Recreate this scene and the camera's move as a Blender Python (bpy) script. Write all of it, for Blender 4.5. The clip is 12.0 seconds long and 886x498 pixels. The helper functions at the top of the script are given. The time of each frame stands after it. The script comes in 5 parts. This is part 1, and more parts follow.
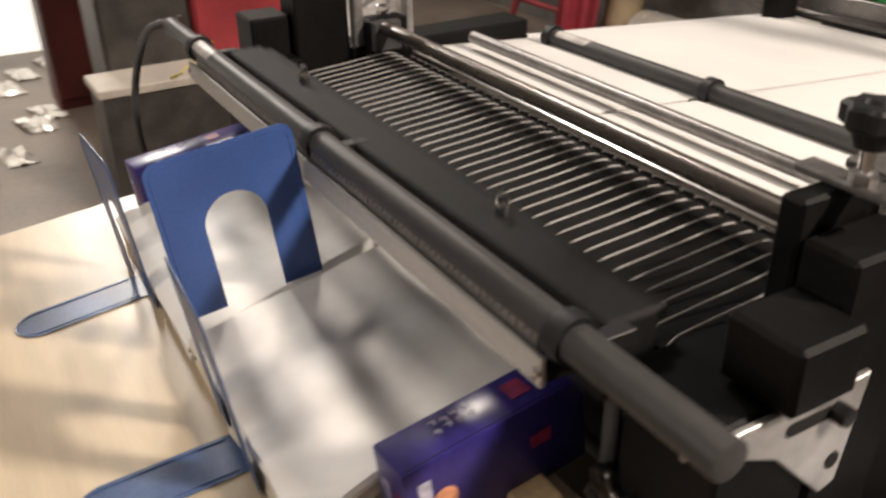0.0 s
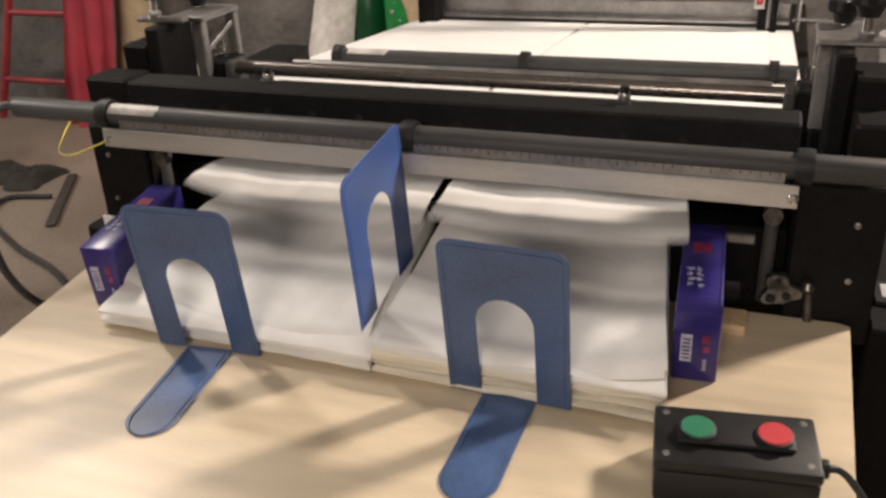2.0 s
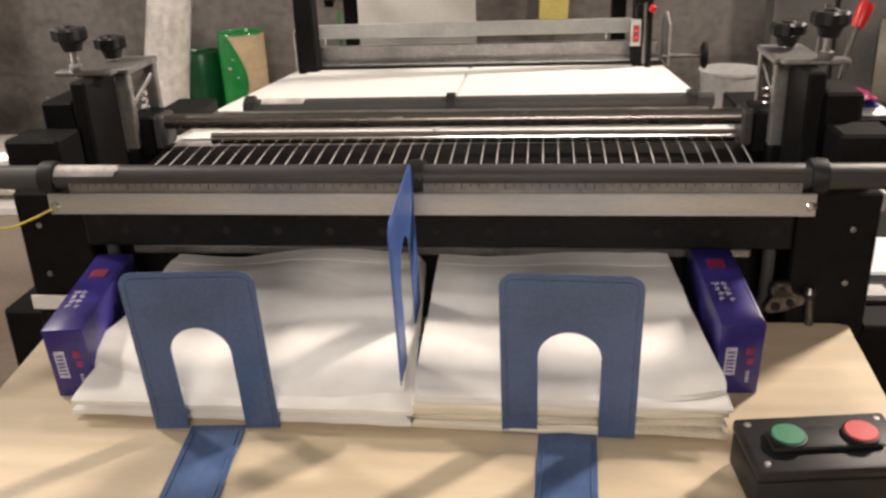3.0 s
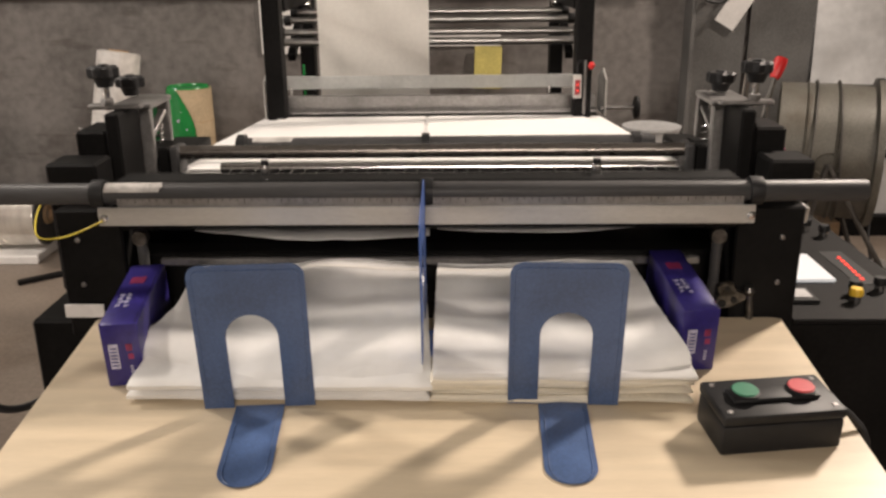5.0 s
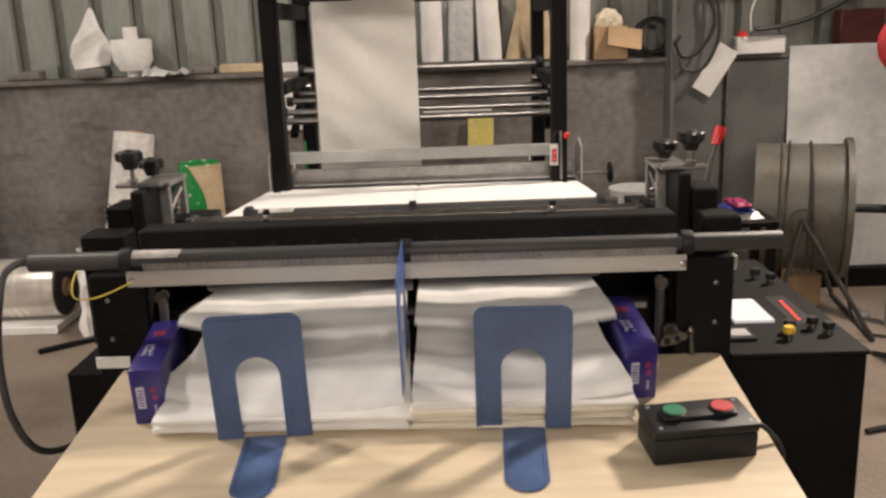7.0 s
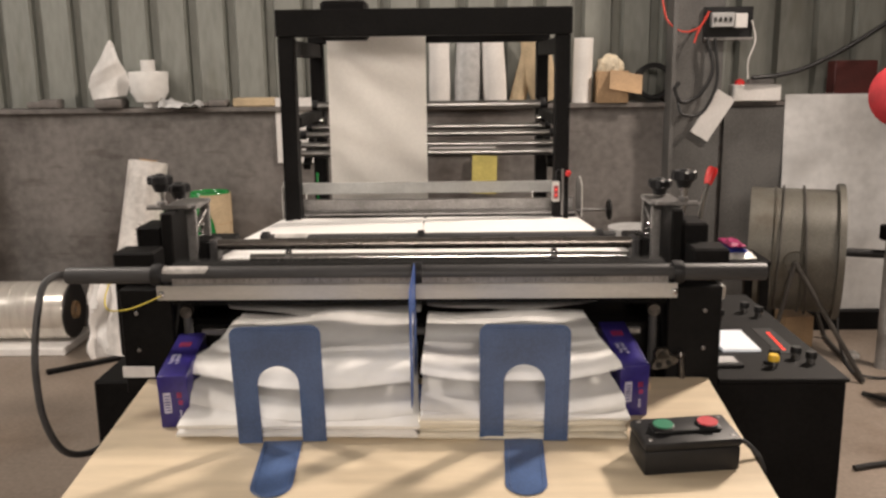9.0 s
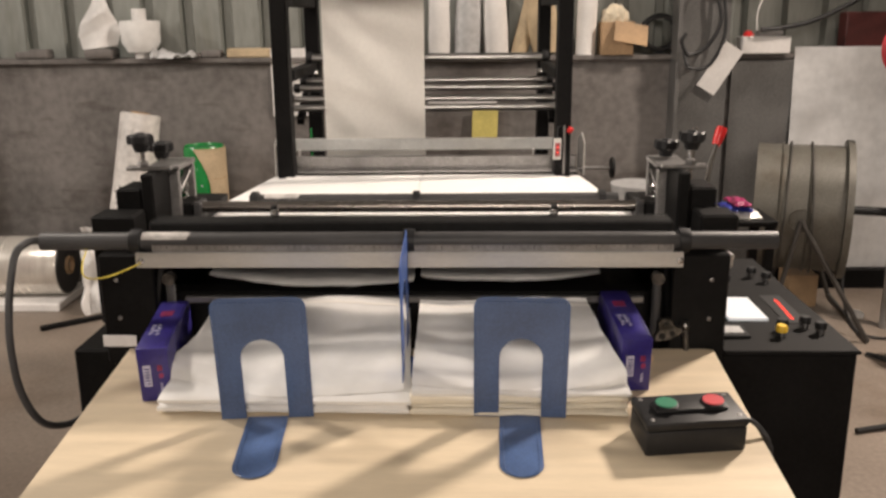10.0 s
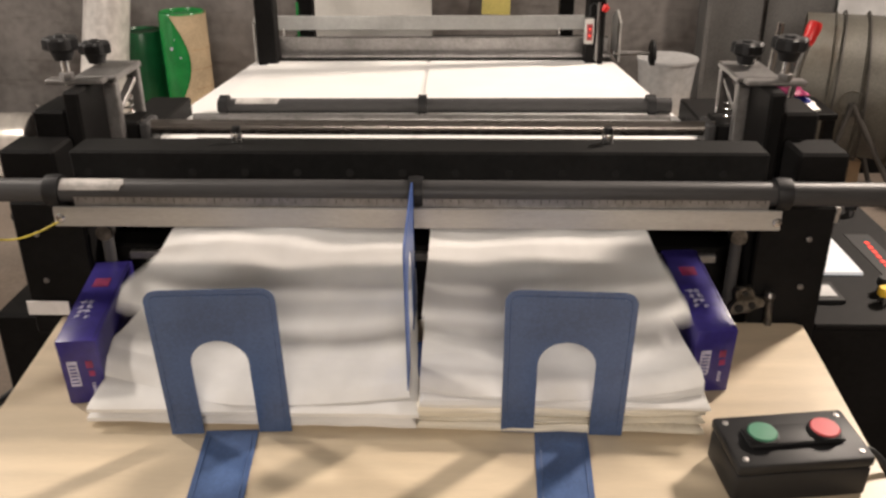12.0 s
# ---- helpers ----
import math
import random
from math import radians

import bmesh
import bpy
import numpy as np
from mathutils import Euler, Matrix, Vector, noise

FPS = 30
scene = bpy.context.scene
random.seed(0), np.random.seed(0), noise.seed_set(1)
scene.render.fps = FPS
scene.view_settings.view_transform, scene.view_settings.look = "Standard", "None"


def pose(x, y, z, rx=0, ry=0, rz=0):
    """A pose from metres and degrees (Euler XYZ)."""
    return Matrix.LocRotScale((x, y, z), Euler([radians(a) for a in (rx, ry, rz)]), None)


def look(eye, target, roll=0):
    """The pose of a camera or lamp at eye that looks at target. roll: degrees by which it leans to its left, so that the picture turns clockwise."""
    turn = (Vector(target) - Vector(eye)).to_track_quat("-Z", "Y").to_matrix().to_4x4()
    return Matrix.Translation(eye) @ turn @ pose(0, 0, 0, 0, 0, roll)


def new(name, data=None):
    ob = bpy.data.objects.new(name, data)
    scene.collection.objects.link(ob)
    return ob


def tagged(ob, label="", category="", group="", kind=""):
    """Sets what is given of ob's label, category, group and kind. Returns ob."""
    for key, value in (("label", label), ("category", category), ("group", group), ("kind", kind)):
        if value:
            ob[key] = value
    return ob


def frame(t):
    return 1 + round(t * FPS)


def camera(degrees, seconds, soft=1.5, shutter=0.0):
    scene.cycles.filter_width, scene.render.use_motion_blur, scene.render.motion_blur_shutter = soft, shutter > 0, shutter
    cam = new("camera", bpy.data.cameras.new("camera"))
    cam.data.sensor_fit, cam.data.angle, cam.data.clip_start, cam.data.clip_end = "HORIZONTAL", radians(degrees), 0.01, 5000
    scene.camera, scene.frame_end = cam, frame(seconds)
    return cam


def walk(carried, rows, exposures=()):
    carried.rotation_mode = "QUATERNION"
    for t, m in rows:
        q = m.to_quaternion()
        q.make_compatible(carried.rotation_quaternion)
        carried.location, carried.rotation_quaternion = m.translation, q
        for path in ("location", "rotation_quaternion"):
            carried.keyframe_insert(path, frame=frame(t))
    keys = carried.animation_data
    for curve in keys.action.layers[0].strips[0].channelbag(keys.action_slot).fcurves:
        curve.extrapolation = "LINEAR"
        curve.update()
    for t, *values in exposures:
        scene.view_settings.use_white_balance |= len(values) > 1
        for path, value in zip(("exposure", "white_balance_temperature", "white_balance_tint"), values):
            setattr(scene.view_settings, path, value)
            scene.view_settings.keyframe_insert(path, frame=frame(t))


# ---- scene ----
# ---------------- camera ----------------
cam = camera(53.7, 12.0, soft=2.6, shutter=0.5)
PATH = [
    (0, (-0.001, -0.019, 1.375), (-1.533, 0.91, 0.487), 2.4),
    (0.5, (-0.078, -0.204, 1.351), (-1.411, 1.004, 0.476), 1.9),
    (1, (-0.205, -0.351, 1.324), (-1.304, 1.102, 0.5), -0.1),
    (1.5, (-0.35, -0.524, 1.325), (-1.146, 1.13, 0.531), -0.1),
    (2, (-0.452, -0.627, 1.326), (-1.099, 1.108, 0.569), -1.2),
    (2.5, (-0.568, -0.603, 1.314), (-1.032, 1.22, 0.637), -1.3),
    (3, (-0.703, -0.648, 1.301), (-0.928, 1.229, 0.651), -1.8),
    (5, (-0.805, -0.845, 1.286), (-0.84, 1.087, 0.767), -0.5),
    (5.5, (-0.779, -0.907, 1.279), (-0.818, 1.039, 0.82), -0.5),
    (6, (-0.769, -0.973, 1.299), (-0.812, 0.979, 0.867), -1.4),
    (6.5, (-0.757, -1.014, 1.309), (-0.802, 0.946, 0.914), -2.0),
    (7, (-0.751, -1.045, 1.313), (-0.804, 0.919, 0.941), -2.1),
    (9, (-0.766, -1.156, 1.308), (-0.815, 0.823, 1.022), -0.6),
    (9.5, (-0.76, -1.131, 1.309), (-0.809, 0.846, 1.005), -0.6),
    (10, (-0.755, -1.076, 1.321), (-0.808, 0.883, 0.925), -0.4),
    (10.5, (-0.757, -0.974, 1.331), (-0.815, 0.961, 0.83), -0.4),
    (11, (-0.777, -0.853, 1.345), (-0.836, 1.066, 0.784), -1.0),
    (11.5, (-0.793, -0.782, 1.361), (-0.842, 1.108, 0.711), -1.1),
    (12, (-0.784, -0.7, 1.371), (-0.84, 1.167, 0.655), -0.2),
]
# the whole path is tipped about the front edge of the stacks, so that the machine stands level
LEVEL = pose(0, 0.165, 0.811, -3.55) @ pose(0, -0.165, -0.811)
walk(cam, [(t, LEVEL @ look(eye, target, roll)) for t, eye, target, roll in PATH],
     exposures=[(0.0, -0.30), (0.7, -0.40), (1.0, -0.34), (1.5, -0.16), (2.0, -0.20), (2.5, -0.16), (3.0, -0.05), (5.0, -0.13), (6.0, -0.12), (7.0, -0.10), (9.0, -0.05), (10.5, -0.03), (12.0, -0.08)])

# ---------------- light ----------------
world = bpy.data.worlds.new("hall_air")
world.use_nodes = True
scene.world = world
world.node_tree.nodes["Background"].inputs[0].default_value = (0.75, 0.85, 1.0, 1)
world.node_tree.nodes["Background"].inputs[1].default_value = 0.035


def area_lamp(name, eye, target, size, size_y, watts, colour, spread=180):
    data = bpy.data.lights.new(name, "AREA")
    data.shape, data.size, data.size_y, data.energy, data.color = "RECTANGLE", size, size_y, watts, colour
    data.spread = radians(spread)
    ob = new(name, data)
    ob.matrix_world = look(eye, target)
    return ob


area_lamp("hall_and_fill_lamp", (1.66, 2.1, 3.2), (-0.8, 0.3, 0.8), 0.34, 0.34, 158, (1.0, 0.85, 0.73), 150)
area_lamp("hall_and_fill_lamp", (-3.1, 1.2, 3.3), (-0.8, 0.3, 0.8), 0.30, 0.30, 56, (1.0, 0.88, 0.78))
area_lamp("hall_and_fill_lamp", (-6.2, 0.5, 3.2), (-1.0, 0.2, 0.8), 0.60, 0.60, 128, (1.0, 0.92, 0.84))
# added fill with no known fixture: brightens the back wall and hanging web
area_lamp("hall_and_fill_lamp", (-0.5, -4.6, 2.9), (-0.7, 3.4, 1.2), 1.8, 0.9, 126, (1.0, 0.87, 0.76))

# ---------------- materials ----------------
def material(name, colour, rough=0.5, metal=0.0, vary=0.12, scale=8.0, bump=0.0, fine=120.0, spec=0.5, stretch=(1, 1, 1), second=None, coat=0.0):
    """Principled surface with blotches at one scale, grain at a finer one and relief."""
    m = bpy.data.materials.new(name)
    m.use_nodes = True
    nt = m.node_tree
    n, l = nt.nodes, nt.links
    b = n["Principled BSDF"]
    b.inputs["Metallic"].default_value = metal
    b.inputs["Specular IOR Level"].default_value = spec
    b.inputs["Coat Weight"].default_value = coat
    tc = n.new("ShaderNodeTexCoord")
    mp = n.new("ShaderNodeMapping")
    mp.inputs["Scale"].default_value = stretch
    l.new(tc.outputs["Object"], mp.inputs["Vector"])
    big = n.new("ShaderNodeTexNoise")
    big.inputs["Scale"].default_value, big.inputs["Detail"].default_value = scale, 6
    small = n.new("ShaderNodeTexNoise")
    small.inputs["Scale"].default_value, small.inputs["Detail"].default_value = fine, 3
    l.new(mp.outputs[0], big.inputs["Vector"])
    l.new(mp.outputs[0], small.inputs["Vector"])
    add = n.new("ShaderNodeMath")
    add.operation = "MULTIPLY_ADD"
    add.inputs[1].default_value, add.inputs[2].default_value = 0.35, 0
    l.new(small.outputs["Fac"], add.inputs[0])
    mix = n.new("ShaderNodeMath")
    mix.operation = "MULTIPLY_ADD"
    mix.inputs[1].default_value = 0.65
    l.new(big.outputs["Fac"], mix.inputs[0])
    l.new(add.outputs[0], mix.inputs[2])
    ramp = n.new("ShaderNodeValToRGB")
    lo = tuple(max(0.0, c * (1 - 2.2 * vary)) for c in (second or colour))
    hi = tuple(min(1.0, c * (1 + 1.4 * vary)) for c in colour)
    ramp.color_ramp.elements[0].position, ramp.color_ramp.elements[1].position = 0.36, 0.64
    ramp.color_ramp.elements[0].color, ramp.color_ramp.elements[1].color = (*lo, 1), (*hi, 1)
    l.new(mix.outputs[0], ramp.inputs[0])
    l.new(ramp.outputs[0], b.inputs["Base Color"])
    rr = n.new("ShaderNodeMapRange")
    rr.inputs["To Min"].default_value, rr.inputs["To Max"].default_value = max(0.03, rough * 0.8), min(1, rough * 1.25)
    l.new(big.outputs["Fac"], rr.inputs["Value"])
    l.new(rr.outputs[0], b.inputs["Roughness"])
    if bump:
        bp = n.new("ShaderNodeBump")
        bp.inputs["Strength"].default_value, bp.inputs["Distance"].default_value = bump, 0.004
        l.new(mix.outputs[0], bp.inputs["Height"])
        l.new(bp.outputs[0], b.inputs["Normal"])
    return m


def shader(m):
    return m.node_tree.nodes["Principled BSDF"]


M = {}
M["wood"] = material("pale_plywood", (0.60, 0.50, 0.36), 0.36, vary=0.03, scale=3.0, fine=30, stretch=(2.5, 22, 22), bump=0.05)
M["wood_edge"] = material("plywood_edge", (0.62, 0.46, 0.27), 0.7, vary=0.15, scale=20, stretch=(1, 1, 12))
M["black"] = material("black_paint", (0.007, 0.0065, 0.0065), 0.55, vary=0.25, scale=6, bump=0.04, spec=0.1)
M["blacksteel"] = material("blackened_steel", (0.006, 0.0057, 0.0057), 0.5, 0.0, vary=0.25, scale=9, bump=0.05, spec=0.12)
M["rubber"] = material("black_plastic", (0.012, 0.012, 0.013), 0.5, vary=0.15, scale=15, spec=0.3)
M["darkcast"] = material("dark_polished_casting", (0.13, 0.122, 0.115), 0.30, 0.85, vary=0.35, scale=40, bump=0.15)
M["roller"] = material("polished_dark_roller", (0.22, 0.20, 0.185), 0.26, 0.9, vary=0.10, scale=12, stretch=(0.4, 3, 3))
M["conduit"] = material("grey_plastic_pipe", (0.055, 0.054, 0.055), 0.46, 0.0, vary=0.12, scale=12, spec=0.25, stretch=(0.4, 3, 3))
M["alu"] = material("brushed_aluminium", (0.55, 0.54, 0.52), 0.42, 0.75, vary=0.10, scale=6, fine=220, stretch=(0.6, 6, 6), bump=0.03)
M["chrome"] = material("chromed_steel", (0.72, 0.71, 0.70), 0.16, 1.0, vary=0.06, scale=20)
M["steel"] = material("dull_steel", (0.29, 0.28, 0.275), 0.40, 0.85, vary=0.15, scale=14, bump=0.05)
M["rollersteel"] = material("worn_roller_steel", (0.42, 0.41, 0.40), 0.30, 0.95, vary=0.12, scale=10, stretch=(0.4, 4, 4))
# greyer copy of the blue enamel: puts the backlit front plates' shade into the colour
M["bookend_shaded"] = material("shaded_blue_enamel", (0.062, 0.108, 0.235), 0.34, 0.0, vary=0.14, scale=9, fine=300, bump=0.05)
M["bookend"] = material("blue_enamelled_steel", (0.046, 0.098, 0.30), 0.40, 0.0, vary=0.10, scale=9, fine=300, bump=0.05)
M["film"] = material("white_film", (0.78, 0.77, 0.75), 0.44, vary=0.05, scale=9, fine=26, bump=0.2, spec=0.4)
M["film_taut"] = material("taut_white_film", (0.82, 0.81, 0.79), 0.4, vary=0.02, scale=3, fine=12, bump=0.03)
M["film_cream"] = material("cream_film_edges", (0.74, 0.69, 0.58), 0.38, vary=0.10, scale=10, fine=200, stretch=(1, 1, 30), bump=0.05)
M["plate"] = material("white_plate", (0.80, 0.79, 0.78), 0.35, vary=0.04, scale=3)
M["carton"] = material("violet_carton", (0.030, 0.022, 0.165), 0.28, vary=0.15, scale=10)
M["white_print"] = material("white_print", (0.50, 0.49, 0.62), 0.4, vary=0.15, scale=60)
M["red_print"] = material("red_print", (0.24, 0.022, 0.085), 0.4, vary=0.2, scale=60)
M["orange_print"] = material("orange_print", (0.62, 0.28, 0.16), 0.4, vary=0.2, scale=60)
M["green_btn"] = material("green_button", (0.022, 0.16, 0.085), 0.42, vary=0.06)
M["red_btn"] = material("red_button", (0.44, 0.035, 0.045), 0.45, vary=0.06)
M["stand"] = material("dark_stand_paint", (0.055, 0.050, 0.045), 0.5, vary=0.2, scale=12)
M["cover"] = material("matt_red_cover", (0.42, 0.02, 0.028), 0.6, vary=0.15, scale=9)
M["red"] = material("red_plastic", (0.60, 0.02, 0.02), 0.32, vary=0.08)
M["redpaint"] = material("red_painted_steel", (0.33, 0.035, 0.045), 0.45, vary=0.2, scale=5, bump=0.05)
M["darkred"] = material("dark_red_board", (0.085, 0.014, 0.012), 0.55, vary=0.25, scale=3, bump=0.05)
M["yellow"] = material("yellow_plastic", (0.75, 0.48, 0.04), 0.4, vary=0.06)
M["yellow_wire"] = material("yellow_wire", (0.62, 0.50, 0.05), 0.45, vary=0.1)
M["paper"] = material("white_paper", (0.74, 0.72, 0.70), 0.6, vary=0.06, scale=7, bump=0.06)
M["foam"] = material("cream_foam", (0.66, 0.58, 0.44), 0.8, vary=0.14, scale=14, fine=60, bump=0.3)
M["label"] = material("worn_pale_label", (0.46, 0.44, 0.42), 0.45, vary=0.16, scale=40, fine=200)
M["redcloth"] = material("red_cotton_cloth", (0.36, 0.035, 0.055), 0.85, vary=0.15, scale=6, fine=220, bump=0.25)
M["rag"] = material("dirty_dark_cloth", (0.030, 0.025, 0.022), 0.9, vary=0.3, scale=12, bump=0.4)
M["blue_print"] = material("blue_print", (0.02, 0.03, 0.22), 0.35, vary=0.12, scale=30)
M["web"] = material("white_film_web", (0.86, 0.83, 0.78), 0.5, vary=0.03, scale=4)
M["concrete"] = material("stained_concrete", (0.178, 0.164, 0.155), 0.85, vary=0.10, scale=3.0, fine=24, bump=0.25, second=(0.14, 0.128, 0.12))
M["floor"] = material("worn_concrete_floor", (0.24, 0.196, 0.160), 0.45, vary=0.15, scale=1.3, fine=60, bump=0.15)
M["sheetmetal"] = material("grey_green_sheet_metal", (0.25, 0.258, 0.235), 0.5, 0.15, vary=0.10, scale=2.5, fine=40, stretch=(1, 1, 0.25), bump=0.05)
M["galv"] = material("galvanised_board", (0.52, 0.52, 0.52), 0.5, 0.25, vary=0.12, scale=3, fine=40)
M["boardface"] = material("pale_zinc_board", (0.66, 0.66, 0.66), 0.5, 0.0, vary=0.10, scale=3, fine=20)
M["fan"] = material("dusty_painted_steel", (0.125, 0.118, 0.10), 0.5, 0.2, vary=0.18, scale=4, bump=0.1)
# near-black colour that paints the shade inside holes and the slot
M["hole_shade"] = material("painted_bore_shade", (0.004, 0.004, 0.004), 0.8, vary=0.1)
M["beamface"] = material("drilled_black_steel", (0.008, 0.008, 0.008), 0.55, vary=0.3, scale=7, bump=0.05, spec=0.15)
M["wire"] = material("bright_wire", (0.62, 0.61, 0.59), 0.35, 0.35, vary=0.05)
M["panel"] = material("dark_grey_panel", (0.008, 0.0076, 0.0076), 0.60, vary=0.15, scale=6, spec=0.12)
M["pillar"] = material("grey_steel_column", (0.135, 0.132, 0.128), 0.45, 0.15, vary=0.18, scale=3)
M["green"] = material("green_glossy_plastic", (0.015, 0.22, 0.05), 0.22, vary=0.12, scale=12)
M["greendark"] = material("dark_green_plastic", (0.008, 0.10, 0.035), 0.3, vary=0.12, scale=12)
M["tan"] = material("tan_cardboard", (0.50, 0.39, 0.25), 0.7, vary=0.12, scale=9)
M["card"] = material("brown_cardboard", (0.42, 0.28, 0.16), 0.75, vary=0.12, scale=9)
M["plasticwrap"] = material("white_plastic_wrap", (0.70, 0.67, 0.64), 0.32, vary=0.15, scale=6, fine=30, bump=0.4)
M["silver"] = material("silver_wrapped_film", (0.78, 0.74, 0.68), 0.25, 0.55, vary=0.08, scale=7, stretch=(4, 1, 1), bump=0.08)
M["yellowpaper"] = material("yellow_paper", (0.55, 0.47, 0.14), 0.7, vary=0.12)
M["ceiling"] = material("dull_roof_sheet", (0.35, 0.35, 0.34), 0.7, vary=0.1, scale=1)
M["hallwall"] = material("dull_hall_wall", (0.50, 0.47, 0.43), 0.7, vary=0.12, scale=1.2)
M["bench"] = material("pale_bench_top", (0.55, 0.50, 0.44), 0.6, vary=0.1, scale=4)
M["cable"] = material("grey_cable", (0.05, 0.05, 0.052), 0.5, vary=0.1)
M["cableblack"] = material("black_cable", (0.012, 0.012, 0.013), 0.5, vary=0.1)
M["orange"] = material("red_wire", (0.65, 0.06, 0.04), 0.45, vary=0.1)


def glow(name, colour, strength):
    m = material(name, colour, 0.4, vary=0.0)
    shader(m).inputs["Emission Color"].default_value = (*colour, 1)
    shader(m).inputs["Emission Strength"].default_value = strength
    return m


M["led"] = glow("lit_red_digits", (1.0, 0.05, 0.03), 1.0)
M["screen"] = glow("lit_white_screen", (0.55, 0.55, 0.56), 0.62)
M["daylight"] = glow("daylight_stand_in", (1.0, 0.95, 0.86), 1.25)
M["hazy"] = material("scuffed_acrylic", (0.72, 0.73, 0.72), 0.3, vary=0.08, scale=12, fine=90)
shader(M["hazy"]).inputs["Transmission Weight"].default_value = 0.5
shader(M["hazy"]).inputs["IOR"].default_value = 1.25
# seams and grain on the plywood come from a wave along the boards
def add_grain(m, scale, amount):
    nt = m.node_tree
    w = nt.nodes.new("ShaderNodeTexWave")
    w.bands_direction = "Y"
    w.inputs["Scale"].default_value, w.inputs["Distortion"].default_value, w.inputs["Detail"].default_value, w.inputs["Detail Scale"].default_value = scale, 6, 3, 1.2
    tc = nt.nodes.new("ShaderNodeTexCoord")
    mp = nt.nodes.new("ShaderNodeMapping")
    mp.inputs["Scale"].default_value = (0.25, 1, 1)
    nt.links.new(tc.outputs["Object"], mp.inputs["Vector"])
    nt.links.new(mp.outputs[0], w.inputs["Vector"])
    b = shader(m)
    src = b.inputs["Base Color"].links[0].from_socket
    mx = nt.nodes.new("ShaderNodeMix")
    mx.data_type, mx.blend_type = "RGBA", "MULTIPLY"
    mx.inputs[0].default_value = amount
    nt.links.new(src, mx.inputs[6])
    nt.links.new(w.outputs["Color"], mx.inputs[7])
    nt.links.new(mx.outputs[2], b.inputs["Base Color"])


add_grain(M["wood"], 9.0, 0.06)


def add_stains(m, scale, low, high, tint, stretch=(1, 1, 1)):
    """Separate stains: a thresholded noise multiplies the colour."""
    nt = m.node_tree
    tc = nt.nodes.new("ShaderNodeTexCoord")
    mp = nt.nodes.new("ShaderNodeMapping")
    mp.inputs["Scale"].default_value = stretch
    nz = nt.nodes.new("ShaderNodeTexNoise")
    nz.inputs["Scale"].default_value, nz.inputs["Detail"].default_value, nz.inputs["Roughness"].default_value = scale, 5, 0.55
    rp = nt.nodes.new("ShaderNodeValToRGB")
    rp.color_ramp.elements[0].position, rp.color_ramp.elements[1].position = low, high
    rp.color_ramp.elements[0].color, rp.color_ramp.elements[1].color = (1, 1, 1, 1), (*tint, 1)
    nt.links.new(tc.outputs["Object"], mp.inputs["Vector"])
    nt.links.new(mp.outputs[0], nz.inputs["Vector"])
    nt.links.new(nz.outputs["Fac"], rp.inputs[0])
    b = shader(m)
    src = b.inputs["Base Color"].links[0].from_socket
    mx = nt.nodes.new("ShaderNodeMix")
    mx.data_type, mx.blend_type = "RGBA", "MULTIPLY"
    mx.inputs[0].default_value = 1.0
    nt.links.new(src, mx.inputs[6])
    nt.links.new(rp.outputs[0], mx.inputs[7])
    nt.links.new(mx.outputs[2], b.inputs["Base Color"])


add_stains(M["concrete"], 1.1, 0.50, 0.62, (0.42, 0.38, 0.36), (1, 1, 1.6))
add_stains(M["concrete"], 5.0, 0.58, 0.66, (0.72, 0.70, 0.68), (0.5, 1, 3))
add_stains(M["sheetmetal"], 3.0, 0.60, 0.72, (0.75, 0.72, 0.66), (1, 1, 0.3))
add_stains(M["fan"], 4.0, 0.52, 0.68, (0.55, 0.50, 0.45))
add_stains(M["floor"], 1.7, 0.55, 0.7, (0.70, 0.66, 0.62))
add_stains(M["boardface"], 2.5, 0.56, 0.70, (0.80, 0.79, 0.78))
add_stains(M["bookend"], 14.0, 0.62, 0.70, (0.80, 0.82, 0.85))


# ---------------- mesh helpers ----------------
def chain(ob):
    m = ob.matrix_basis.copy()
    while ob.parent:
        ob = ob.parent
        m = ob.matrix_basis @ m
    return m


def smooth(me, angle=35):
    me.shade_smooth() if hasattr(me, "shade_smooth") else None
    me.set_sharp_from_angle(angle=radians(angle))


def finish(name, bm, mat, soft=True):
    me = bpy.data.meshes.new(name)
    bmesh.ops.recalc_face_normals(bm, faces=bm.faces)
    bm.to_mesh(me)
    bm.free()
    if soft:
        smooth(me)
    me.materials.append(mat)
    return me


def thing(name, at, label, category, group="", kind=""):
    ob = new(name)
    ob.empty_display_size = 0.05
    ob.matrix_basis = pose(*at) if not isinstance(at, Matrix) else at
    return tagged(ob, label, category, group, kind)


def part(name, bm, mat, parent, label="", soft=True):
    """One mesh under a thing or part; the bmesh is given in world space."""
    bm.transform(chain(parent).inverted())
    ob = new(name, finish(name, bm, mat, soft))
    ob.parent = parent
    return tagged(ob, label)


def solo(name, bm, mat, at, label, category, group="", kind="", soft=True):
    """A thing that is one mesh, with its origin at the place given."""
    bm.transform(pose(*at).inverted())
    ob = new(name, finish(name, bm, mat, soft))
    ob.matrix_basis = pose(*at)
    return tagged(ob, label, category, group, kind)


